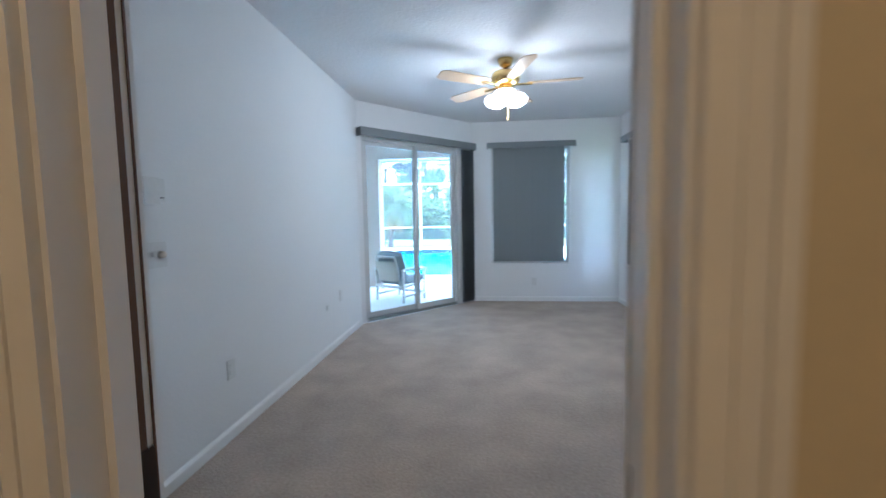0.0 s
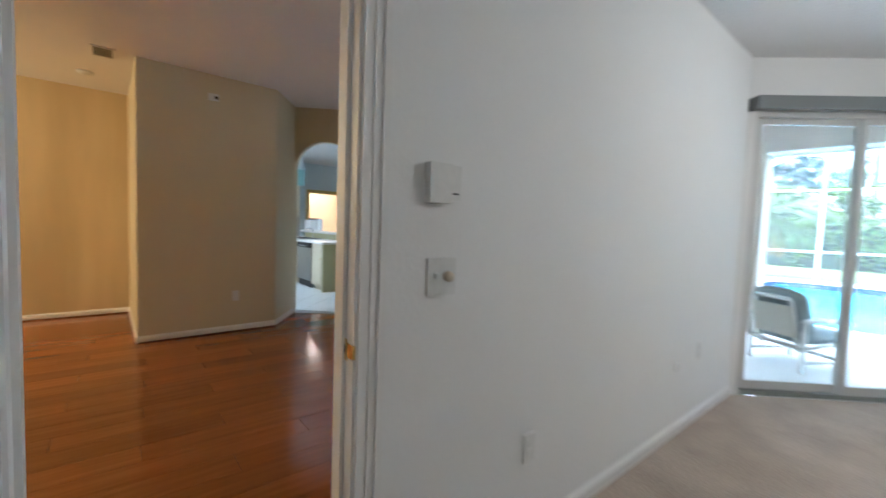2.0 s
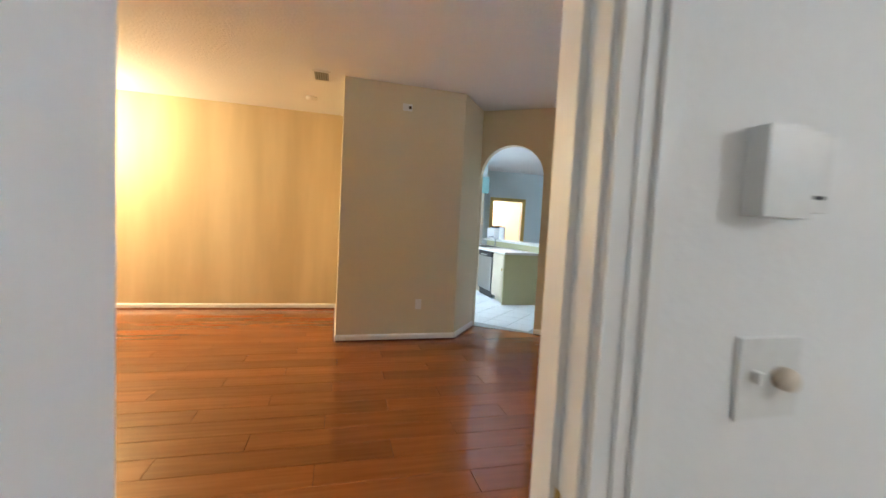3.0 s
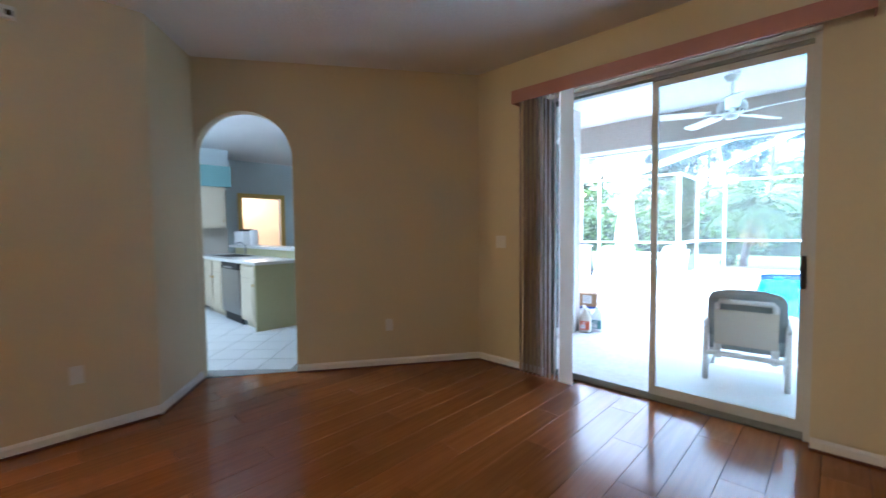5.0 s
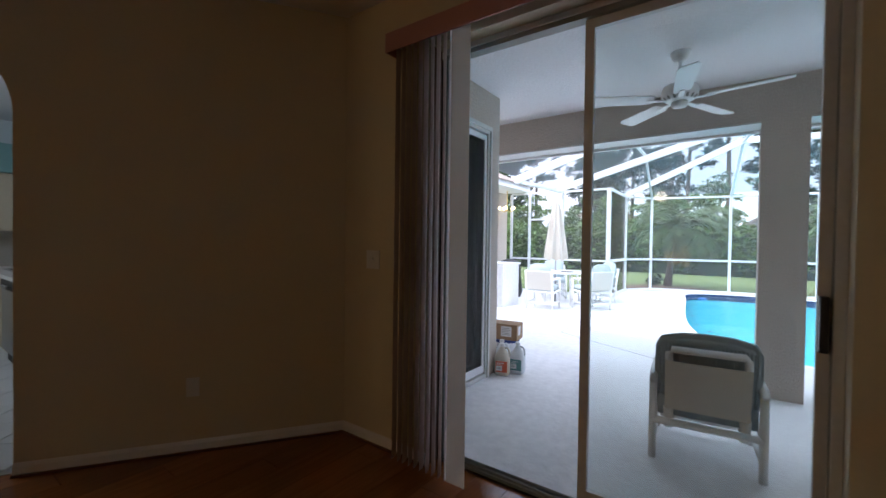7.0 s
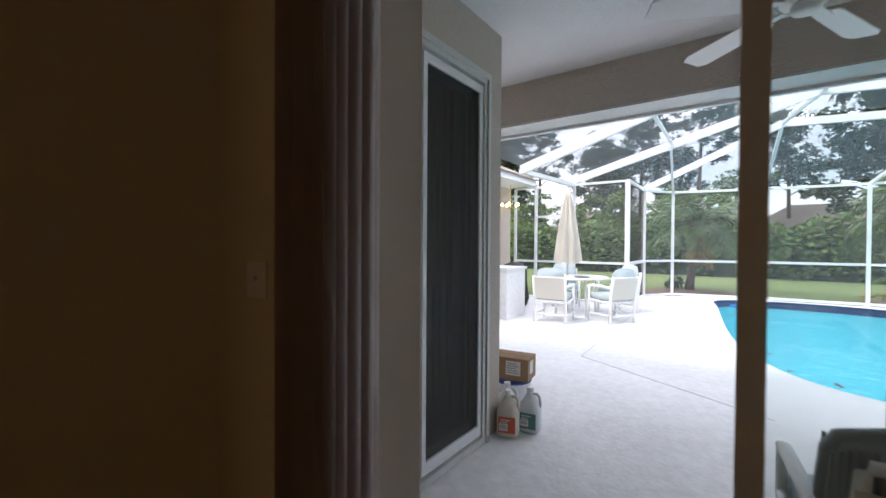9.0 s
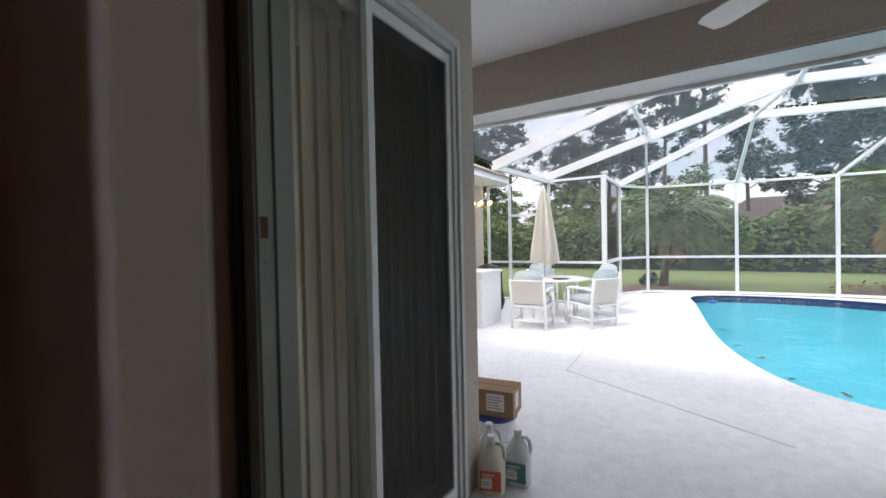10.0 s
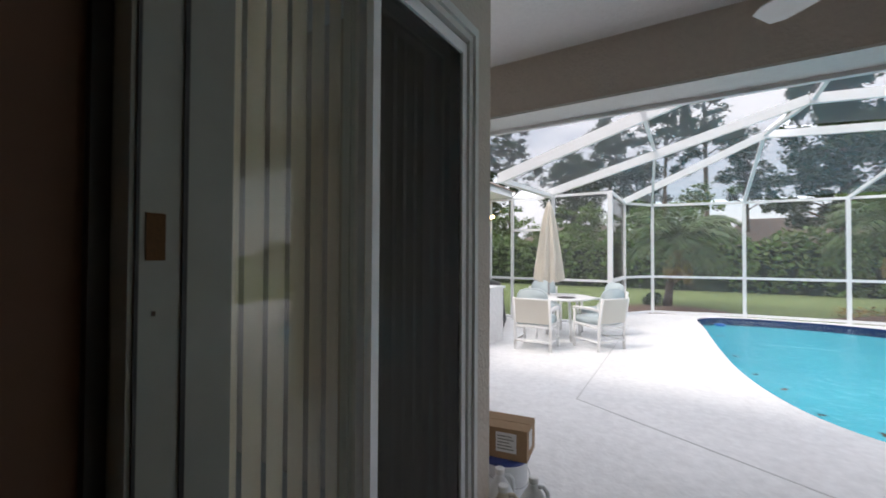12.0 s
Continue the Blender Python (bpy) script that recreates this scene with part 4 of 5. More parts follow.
box(0.045, -0.03, 2.37, L5 - 0.03, 0.12, 2.40, bm)
box(0.045, -0.03, -0.02, L5 - 0.03, 0.12, 0.02, bm)
part("door_frame", bm, M_FRAME, ob, bevel=0.002)
panel(ob, 0.045, 0.745, 0.06, 2.40, M_FRAME, stile=0.035)
panel(ob, 0.715, L5 - 0.03, 0.0, 2.40, M_ALU, glass=M_SCREEND, stile=0.035, name="screen_panel", label="dark insect screen panel in a white frame")
panel(ob, 0.70, L5 - 0.03, 0.09, 2.40, M_FRAME, stile=0.045)
part("trim_strip", box(L5, -0.045, -0.02, L5 + 0.03, -0.001, 2.44, box(0, -0.045, 2.40, L5, -0.001, 2.44)), M_FRAME, ob, "beige stucco stop strip")
vertical_blind("vertical_blind", (NX - 0.19, 6.90), (NX - 0.19, 8.30), 0.03, 2.37, M_CBLIND, "cream vertical blind with half-open vanes behind the nook's glass", pitch=0.080, twist=21, side=1, off=0.05, bow=-0.020)

# ---- patio roof ----
solo("ceiling", box(-7.1, 6.88, 2.80, 6.0, 9.75, 2.95), M_LCEIL, "white stippled patio ceiling", "ceiling", kind="structure")
solo("patio_beam", box(-7.1, 9.40, 2.43, 6.0, 9.70, 2.80), M_STUCCO, "beige stucco beam along the patio's edge", "beam", kind="structure")
# The underside is white; the grey material carries its shade.
solo("patio_soffit_trim", box(-7.1, 9.41, 2.415, 6.0, 9.69, 2.43), M_FRAME, "white underside of the beam, its shade put in as grey", "trim", kind="structure")
solo("patio_beam_trim", box(-7.1, 9.69, 2.39, 6.0, 9.73, 2.43), M_ALU, "white aluminium strip under the beam", "trim", kind="structure")
solo("patio_column", box(-1.46, 9.38, -0.1, -1.13, 9.72, 2.43), M_STUCCO, "square stucco column holding the patio beam", "column", kind="structure", bevel=0.008)
wall("wall_outside_living", (NX, 6.825), (LX - 0.1, 6.825), 2.95, M_STUCCO, 0.05, [(SL0 - NX - 0.14, SL1 - NX + 0.02, -0.12, SLH)], z0=-0.12, label="beige stucco outside wall")
off = Vector((-math.sin(ang), math.cos(ang))) * 0.145
wall("wall_outside_bedroom", (LX - 0.02, 6.60), (BS1[0] + off.x, BS1[1] + off.y), 2.95, M_STUCCO, 0.06, [(0.03, dl - 0.2, -0.12, 2.28)], z0=-0.12, label="beige stucco outside wall round the bedroom door")
wall("wall_outside_bedroom_north", (BS1[0] - 0.1, BN + 0.145), (3.1, BN + 0.145), 2.95, M_STUCCO, 0.06, [(W1A - BS1[0] + 0.1, W1B - BS1[0] + 0.1, 0.58, 2.3)], z0=-0.12, label="beige stucco outside wall")
PF = (-2.0, 8.42, 2.45)
ceiling_fan("ceiling_fan", PF, -80, M_PVC, M_PVC, 2.80, "white patio ceiling fan with five blades", False, 0.68)

# ---- patio things ----
DZ = -0.03


def patio_chair(name, at, turn, label, cushion):
    """A low resin-framed chair with sling back and cushions; it faces local +y."""
    ob = thing(name, at, turn, label, "chair")
    for sx in (-1, 1):
        x = sx * 0.28
        part("leg", tube([(x, -0.22, 0), (x, -0.22, 0.50)], 0.022, 12), M_PVC, ob, smooth=True)
        part("leg", tube([(x, 0.30, 0), (x, 0.30, 0.48)], 0.022, 12), M_PVC, ob, smooth=True)
        part("armrest", tube([(x, -0.25, 0.495), (x, -0.2, 0.51), (x, -0.05, 0.515), (x, 0.25, 0.505), (x, 0.33, 0.485)], [0.02, 0.024, 0.026, 0.026, 0.02], 12), M_PVC, ob, smooth=True)
        part("side_rail", tube([(x, -0.22, 0.10), (x, 0.30, 0.10)], 0.018, 10), M_PVC, ob, smooth=True)
        part("side_rail", tube([(x, -0.22, 0.24), (x, 0.30, 0.30)], 0.02, 10), M_PVC, ob, smooth=True)
        part("back_bracket", tube([(sx * 0.195, -0.17, 0.20), (sx * 0.195, -0.20, 0.33)], 0.03, 12), M_PVC, ob, smooth=True)
    for y, z in ((-0.22, 0.24), (0.30, 0.30), (0.30, 0.10)):
        part("cross_rail", tube([(-0.28, y, z), (0.28, y, z)], 0.022, 12), M_PVC, ob, smooth=True)
    bm = tube([(-0.195, -0.165, 0.20), (-0.195, -0.245, 0.48), (-0.195, -0.305, 0.69), (-0.18, -0.31, 0.715), (0.18, -0.31, 0.715), (0.195, -0.305, 0.69), (0.195, -0.245, 0.48), (0.195, -0.165, 0.20)], 0.021, 12)
    part("back_frame", bm, M_PVC, ob, smooth=True)
    bm = bmesh.new()
    rows = [[bm.verts.new((x, y - 0.027 - 0.006 * (1 - (x / 0.22) ** 2), z)) for x in (-0.215, -0.12, 0, 0.12, 0.215)] for y, z in ((-0.205, 0.33), (-0.235, 0.45), (-0.262, 0.55), (-0.288, 0.645))]
    for a, b in zip(rows, rows[1:]):
        for k in range(4):
            bm.faces.new((a[k], a[k + 1], b[k + 1], b[k]))
    bmesh.ops.recalc_face_normals(bm, faces=bm.faces)
    part("back_sling", bm, M_SLING, ob, "taupe mesh back sling", smooth=True)
    bm = box(-0.255, -0.2, 0.28, 0.255, 0.32, 0.39)
    part("seat_cushion", bm, cushion, ob, bevel=0.035, smooth=True)
    outline = [(-0.26, 0.0), (0.26, 0.0), (0.275, 0.3), (0.27, 0.45), (0.24, 0.51), (0.13, 0.54), (0, 0.545), (-0.13, 0.54), (-0.24, 0.51), (-0.27, 0.45), (-0.275, 0.3)]
    bm = bmesh.new()
    f0 = [bm.verts.new((x, 0, z)) for x, z in outline]
    f1 = [bm.verts.new((x, 0.09, z)) for x, z in outline]
    bm.faces.new(f0)
    bm.faces.new(f1[::-1])
    for k in range(len(outline)):
        j = (k + 1) % len(outline)
        bm.faces.new((f0[k], f1[k], f1[j], f0[j]))
    bmesh.ops.recalc_face_normals(bm, faces=bm.faces)
    bmesh.ops.bevel(bm, geom=[e for e in bm.edges if e.calc_face_angle(0) > 1.2], offset=0.03, segments=3, affect="EDGES")
    bmesh.ops.rotate(bm, verts=bm.verts, matrix=Matrix.Rotation(radians(15), 3, "X"))
    bmesh.ops.translate(bm, verts=bm.verts, vec=(0, -0.14, 0.27))
    cu = part("back_cushion", bm, cushion, ob, smooth=True)
    lean = math.tan(radians(15))
    for i in range(27):
        x = -0.25 + i * 0.0192
        top = 0.515 - 2.2 * max(0, abs(x) - 0.14) ** 2
        for y in (-0.003, 0.093):
            r = tube([(x, -0.14 + y * 0.97, 0.29), (x, -0.14 + y * 0.97 - (top - 0.04) * lean * 0.96, 0.27 + (top - 0.02) * 0.966 + y * 0.26)], 0.0055, 5)
            part("corduroy_rib", r, cushion, cu)
    return ob


patio_chair("patio_chair", (-1.77, 7.90, DZ), 5, "white resin patio chair with a ribbed grey-green cushion on the deck", M_CUSH)

pc2 = bpy.data.objects["patio_chair"]
copy_thing(pc2, pose(-0.50, 8.10, DZ, 0, 0, -30))["label"] = "white resin patio chair with a ribbed cushion outside the bedroom"

def dining_chair(name, at, turn, label, cushion, group):
    """A resin chair whose rear legs run up to hold the sling back; it faces local +y."""
    ob = thing(name, at, turn, label, "chair", group)
    for sx in (-1, 1):
        x = sx * 0.27
        part("leg", tube([(x, -0.22, 0), (x, -0.23, 0.42), (x, -0.29, 0.80)], 0.024, 12), M_PVC, ob, smooth=True)
        part("leg", tube([(x, 0.28, 0), (x, 0.28, 0.60)], 0.022, 12), M_PVC, ob, smooth=True)
        part("armrest", tube([(x, -0.25, 0.61), (x, 0.0, 0.63), (x, 0.26, 0.62), (x, 0.32, 0.60)], [0.02, 0.026, 0.026, 0.02], 12), M_PVC, ob, smooth=True)
        part("side_rail", tube([(x, -0.22, 0.14), (x, 0.28, 0.14)], 0.018, 10), M_PVC, ob, smooth=True)
        part("side_rail", tube([(x, -0.22, 0.34), (x, 0.28, 0.38)], 0.02, 10), M_PVC, ob, smooth=True)
    for y, z in ((-0.22, 0.36), (0.28, 0.38), (-0.22, 0.14)):
        part("cross_rail", tube([(-0.27, y, z), (0.27, y, z)], 0.02, 12), M_PVC, ob, smooth=True)
    part("top_rail", tube([(-0.27, -0.285, 0.775), (0.27, -0.285, 0.775)], 0.02, 12), M_PVC, ob, smooth=True)
    bm = bmesh.new()
    rows = [[bm.verts.new((x, y, z)) for x in (-0.255, 0, 0.255)] for y, z in ((-0.245, 0.41), (-0.27, 0.58), (-0.305, 0.775))]
    for a, b in zip(rows, rows[1:]):
        for k in range(2):
            bm.faces.new((a[k], a[k + 1], b[k + 1], b[k]))
    bmesh.ops.recalc_face_normals(bm, faces=bm.faces)
    part("back_sling", bm, M_SLINGL, ob, "pale mesh back sling", smooth=True)
    part("seat_cushion", box(-0.245, -0.2, 0.39, 0.245, 0.30, 0.49), cushion, ob, bevel=0.035, smooth=True)
    bm = prism([(-0.23, -0.19), (0.23, -0.19), (0.245, 0.09), (0.235, 0.22), (0.19, 0.29), (0.09, 0.325), (-0.09, 0.325), (-0.19, 0.29), (-0.235, 0.22), (-0.245, 0.09)], 0.0, 0.08)
    bmesh.ops.bevel(bm, geom=[e for e in bm.edges if e.calc_face_angle(0) > 1.2], offset=0.028, segments=3, affect="EDGES")
    bmesh.ops.rotate(bm, verts=bm.verts, matrix=Matrix.Rotation(radians(100), 3, "X"))
    bmesh.ops.translate(bm, verts=bm.verts, vec=(0, -0.165, 0.63))
    part("back_cushion", bm, cushion, ob, smooth=True)
    return ob


TC = (-4.80, 13.85)
tb = thing("patio_table", (*TC, DZ), 0, "white round patio table with an umbrella hole", "table")
part("tabletop", lathe([(0.56, 0.69), (0.60, 0.70), (0.60, 0.72), (0.57, 0.73)], 36), M_PVC, tb)
for k in range(4):
    a = radians(45 + 90 * k)
    part("leg", tube([(0.42 * math.cos(a), 0.42 * math.sin(a), 0), (0.36 * math.cos(a), 0.36 * math.sin(a), 0.69)], 0.025, 12), M_PVC, tb, smooth=True)
tr = solo("serving_tray", lathe([(0.12, 0.0), (0.15, 0.012), (0.14, 0.012), (0.11, 0.006)], 24), M_BRONZE, "dark round tray on the patio table", "tray", at=(TC[0] + 0.2, TC[1] - 0.25, DZ + 0.731))
um = thing("patio_umbrella", (TC[0] - 0.22, TC[1] + 0.15, DZ), 0, "closed ivory canvas patio umbrella standing at the table", "umbrella")
part("pole", tube([(0, 0, 0), (0, 0, 2.40)], 0.02, 12), M_STEEL, um, smooth=True)
bm = bmesh.new()
rings = []
for z, r in ((0.98, 0.21), (1.02, 0.23), (1.3, 0.20), (1.7, 0.15), (2.1, 0.10), (2.3, 0.055), (2.42, 0.02)):
    rings.append([bm.verts.new((r * (1 + 0.28 * math.cos(8 * a)) * math.cos(a), r * (1 + 0.28 * math.cos(8 * a)) * math.sin(a), z + (0.03 * math.cos(8 * a) if z < 1 else 0))) for a in (2 * math.pi * k / 48 for k in range(48))])
for a, b in zip(rings, rings[1:]):
    for k in range(48):
        bm.faces.new((a[k], a[(k + 1) % 48], b[(k + 1) % 48], b[k]))
bm.faces.new(rings[-1])
part("canopy", bm, M_UMB, um, smooth=True)
part("finial", lathe([(0.012, 2.40), (0.02, 2.43), (0.004, 2.47)], 12), M_PVC, um)
ch = dining_chair("patio_chair", (TC[0] - 0.06, TC[1] - 1.0, DZ), 4, "white resin patio chair with pale blue cushions at the round table", M_CUSHL, "chairs round the patio table")
for at, turn in (((TC[0] + 0.78, TC[1] - 0.42, DZ), 58), ((TC[0] + 0.62, TC[1] + 0.75, DZ), 140), ((TC[0] - 0.55, TC[1] + 0.95, DZ), 205)):
    copy_thing(ch, pose(*at, 0, 0, turn))

# cleaning supplies by the corner
bx0 = (-3.72, 8.95)
bk = thing("bucket", (*bx0, DZ), 0, "white plastic bucket with a blue lid on the deck", "bucket")
part("pail", lathe([(0.125, 0), (0.13, 0.01), (0.143, 0.225), (0.149, 0.232), (0.145, 0.238)], 28), M_BUCKET, bk, smooth=True)
part("lid", lathe([(0.150, 0.238), (0.154, 0.245), (0.154, 0.262), (0.138, 0.267)], 28), M_BLUE, bk, "blue plastic lid", smooth=True)
part("bail_handle", tube([(0.151 * math.cos(a), 0.151 * math.sin(a), 0.20 - 0.09 * abs(math.cos((a + 0.3) * 0.9))) for a in (-1.9 + 0.2 * k for k in range(17))], 0.003, 6), M_STEEL, bk, "thin wire handle")
cb = thing("cardboard_box", (*bx0, DZ + 0.268), 8, "brown cardboard box with white labels on the bucket", "cardboard box")
part("carton", box(-0.16, -0.11, 0, 0.16, 0.11, 0.17), M_BOX, cb, bevel=0.003)
part("box_flap", box(-0.162, -0.112, 0.17, 0.162, -0.002, 0.174, box(-0.162, 0.002, 0.17, 0.162, 0.112, 0.174)), M_BOX, cb)
part("paper_label", box(-0.02, -0.1125, 0.04, 0.1, -0.1105, 0.15), M_LABEL, cb, "white printed label")
for i in range(5):
    part("text_bar", box(-0.01, -0.1135, 0.055 + i * 0.018, 0.085 - 0.012 * (i % 3), -0.1125, 0.062 + i * 0.018), M_MILL, cb)
part("paper_label", box(0.1605, -0.06, 0.05, 0.162, 0.02, 0.15), M_LABEL, cb, "white printed label")


def jug(at, body, label_mat, label, turn):
    ob = thing("plastic_jug", at, turn, label, "jug")
    bm = bmesh.new()
    rings = []
    for z, a, e in ((0, 0.066, 0.7), (0.012, 0.077, 0.7), (0.02, 0.079, 0.7), (0.15, 0.079, 0.7), (0.175, 0.076, 0.8), (0.215, 0.058, 0.9), (0.25, 0.036, 1), (0.272, 0.024, 1), (0.29, 0.021, 1)):
        rings.append([bm.verts.new((a * math.copysign(abs(math.cos(t)) ** e, math.cos(t)), a * 0.95 * math.copysign(abs(math.sin(t)) ** e, math.sin(t)), z)) for t in (2 * math.pi * k / 24 for k in range(24))])
    for a, b in zip(rings, rings[1:]):
        for k in range(24):
            bm.faces.new((a[k], a[(k + 1) % 24], b[(k + 1) % 24], b[k]))
    bm.faces.new(rings[0][::-1])
    bm.faces.new(rings[-1])
    part("bottle", bm, body, ob, smooth=True)
    part("cap", lathe([(0.023, 0.286), (0.025, 0.29), (0.025, 0.312), (0.020, 0.316)], 16), M_PVC, ob)
    part("jug_handle", tube([(0.025, 0, 0.268), (0.05, 0, 0.272), (0.068, 0, 0.25), (0.074, 0, 0.205), (0.066, 0, 0.165)], 0.011, 10), body, ob, smooth=True)
    part("paper_label", box(-0.058, -0.0795, 0.04, 0.058, -0.074, 0.15), label_mat, ob)
    part("label_patch", box(-0.052, -0.0805, 0.055, 0.008, -0.0796, 0.105), M_LABEL, ob, "pale patch of the label")
    for k, (u, v, w) in enumerate(((-0.045, 0.128, 0.07), (-0.045, 0.112, 0.05), (-0.046, 0.088, 0.04), (-0.046, 0.074, 0.046))):
        part("text_bar", box(u, -0.0815, v, u + w, -0.0806, v + 0.006), M_LABEL if k < 2 else M_MILL, ob)
    return ob


jug((-3.54, 8.52, DZ), M_JUGC, M_RED, "cream plastic jug with a red label on the deck", 20)
jug((-3.44, 8.67, DZ), M_BUCKET, M_DGREEN, "white plastic jug with a dark green label on the deck", 10)
jug((-3.62, 8.66, DZ), M_BUCKET, M_LABEL, "white plastic jug behind the others", 40)

gb = thing("outdoor_counter", (-5.75, 12.75, DZ), 0, "low white stuccoed outdoor counter", "outdoor counter")
part("counter_base", box(-0.5, -0.35, 0, 0.2, 0.4, 0.88), M_DECK, gb, bevel=0.01)
part("counter_top", box(-0.55, -0.38, 0.88, 0.23, 0.43, 0.92), M_ALU, gb, bevel=0.008)
gr = thing("covered_grill", (-6.3, 14.2, DZ), 0, "black covered garden grill behind the counter", "grill")
bm = lathe([(0.30, 0.0), (0.33, 0.15), (0.28, 0.5), (0.30, 0.75), (0.22, 0.9), (0.05, 0.95)], 14)
for v in bm.verts:
    v.co.x += 0.03 * noise.noise(v.co * 6)
    v.co.y += 0.03 * noise.noise(v.co * 5 + Vector((7, 0, 0)))
part("cover", bm, M_BLACK, gr, smooth=True)

# ---- screened pool cage ----
CE = 2.70


def posts(name, pts_, z1, w, label):
    ob = thing(name, (*pts_[0], 0), 0, label, "screen frame", kind="structure")
    x0, y0 = pts_[0]
    for x, y in pts_:
        part("post", bar((x - x0, y - y0, -0.05), (x - x0, y - y0, z1), w), M_ALU, ob)
    for (xa, ya), (xb, yb) in zip(pts_, pts_[1:]):
        for z in (0.02, 0.90, z1):
            part("rail", bar((xa - x0, ya - y0, z), (xb - x0, yb - y0, z), w * 0.8), M_ALU, ob)
    return ob


def screens(ob, pts_, z1, material):
    x0, y0 = pts_[0]
    for (xa, ya), (xb, yb) in zip(pts_, pts_[1:]):
        for lo, hi in ((0.05, 0.87), (0.93, z1 - 0.03)):
            p = part("screen", bar((xa - x0, ya - y0, (lo + hi) / 2), (xb - x0, yb - y0, (lo + hi) / 2), 0.002, hi - lo), material, ob, "dark insect screen mesh")
            p.visible_shadow = False


AY, KY = 15.4, 18.8
pa = [(-6.85, AY), (-6.30, AY), (-5.36, AY), (-4.20, AY)]
oa = posts("screen_wall", pa, CE, 0.06, "white aluminium screen wall beside the patio table")
screens(oa, pa, CE, M_SCREEN)
part("rail", bar((0.55, 0, 1.98), (1.49, 0, 1.98), 0.05), M_ALU, oa)
pb = [(-4.20, AY), (-4.22, 17.35)]
ob2 = posts("screen_wall", pb, CE, 0.09, "white aluminium screen wall running back to the garden")
screens(ob2, pb, CE, M_SCREEND)
pc = [(-4.22, 17.35), (-3.67, 18.2), (-1.76, 18.65), (0.08, 18.8), (2.3, KY), (4.6, KY)]
oc = posts("screen_wall", pc, CE, 0.07, "white aluminium screen wall before the garden")
screens(oc, pc, CE, M_SCREEN)
pd = [(6.0, 9.7), (6.0, 13.0), (6.0, 16.0), (4.6, KY)]
od = posts("screen_wall", pd, CE, 0.07, "white aluminium screen wall at the pool's far side")
screens(od, pd, CE, M_SCREEN)
rf = thing("cage_roof", (0, 0, 0), 0, "white aluminium roof frame of the pool cage", "roof frame", kind="structure")
KX, KH = -1.15, 3.98
frames = [(12.75, -5.45, 2.66), (AY, -5.72, 2.70)]
for y, fx, fz in frames:
    part("roof_beam", bar((fx, y, fz), (KX, y, KH), 0.07, 0.16), M_ALU, rf)
    part("roof_beam", bar((KX, y, KH), (3.6, y, KH - 0.3), 0.07, 0.16), M_ALU, rf)
    part("roof_beam", bar((3.6, y, KH - 0.3), (6.0, y, 2.95), 0.07, 0.16), M_ALU, rf)
K3 = (-1.52, 17.3, 3.94)
part("roof_beam", bar((-4.22, 17.35, CE + 0.03), K3, 0.07, 0.15), M_ALU, rf)
part("roof_beam", bar(K3, (3.6, 17.35, 3.65), 0.07, 0.15), M_ALU, rf)
part("purlin", bar((-1.15, 9.75, KH), (-1.1, AY, KH), 0.06), M_ALU, rf)
part("purlin", bar((-1.1, AY, KH), K3, 0.06), M_ALU, rf)
part("purlin", bar(K3, (-1.76, 18.65, CE), 0.06), M_ALU, rf)
part("purlin", bar((-3.3, 9.75, 3.30), (-3.4, AY, 3.44), 0.05), M_ALU, rf)
part("purlin", bar((-3.4, AY, 3.44), (-3.67, 18.2, CE), 0.05), M_ALU, rf)
part("purlin", bar((1.2, 9.75, KH - 0.15), (1.2, 17.35, KH - 0.15), 0.06), M_ALU, rf)
part("purlin", bar((1.2, 17.35, KH - 0.15), (0.08, 18.8, CE), 0.06), M_ALU, rf)
part("purlin", bar((-5.45, 12.75, 2.64), (-5.40, AY, CE), 0.1, 0.08), M_ALU, rf)
bm = bmesh.new()
for quad in (((-5.4, 9.75, 2.66), (-1.15, 9.75, KH), (-1.15, AY, KH), (-5.72, AY, 2.70)), ((-5.72, AY, 2.70), (-1.15, AY, KH), K3, (-4.22, 17.35, CE)), ((-1.15, 9.75, KH), (3.6, 9.75, 3.68), (3.6, 17.35, 3.68), (-1.15, 17.35, KH)), ((-1.52, 17.3, 3.94), (3.6, 17.35, 3.65), (4.6, KY, CE), (-1.76, 18.65, CE)), (K3, (-1.76, 18.65, CE), (-3.67, 18.2, CE), (-4.22, 17.35, CE)), ((3.6, 9.75, 3.68), (6.0, 9.75, CE), (6.0, 17.35, CE), (3.6, 17.35, 3.68))):
    vs = [bm.verts.new(Vector(v) + Vector((0, 0, 0.09))) for v in quad]
    bm.faces.new(vs)
rs = part("roof_screen", bm, M_SCREENR, rf, "grey insect screen over the roof frame")
rs.visible_shadow = False

# house wing beyond the patio
wall("wall_wing", (-7.1, 8.7), (-7.1, 15.6), 2.75, M_STUCCO, 0.2, [(4.0, 6.0, 0.3, 2.2)], z0=-0.12, label="beige stucco wall of the house wing")
solo("wing_eave", prism([(-7.6, 8.6), (-6.35, 8.6), (-6.35, 15.5), (-7.6, 15.5)], 2.75, 2.9), M_ALU, "white eave of the house wing", "eave", kind="structure")
bm = bmesh.new()
vs = [bm.verts.new(v) for v in ((-6.3, 8.5, 2.9), (-6.3, 15.6, 2.9), (-10, 15.6, 4.6), (-10, 8.5, 4.6), (-6.3, 8.5, 2.87), (-6.3, 15.6, 2.87), (-10, 15.6, 4.4), (-10, 8.5, 4.4))]
for f in ((0, 1, 2, 3), (7, 6, 5, 4), (0, 4, 5, 1), (1, 5, 6, 2), (2, 6, 7, 3), (3, 7, 4, 0)):
    bm.faces.new([vs[i] for i in f])
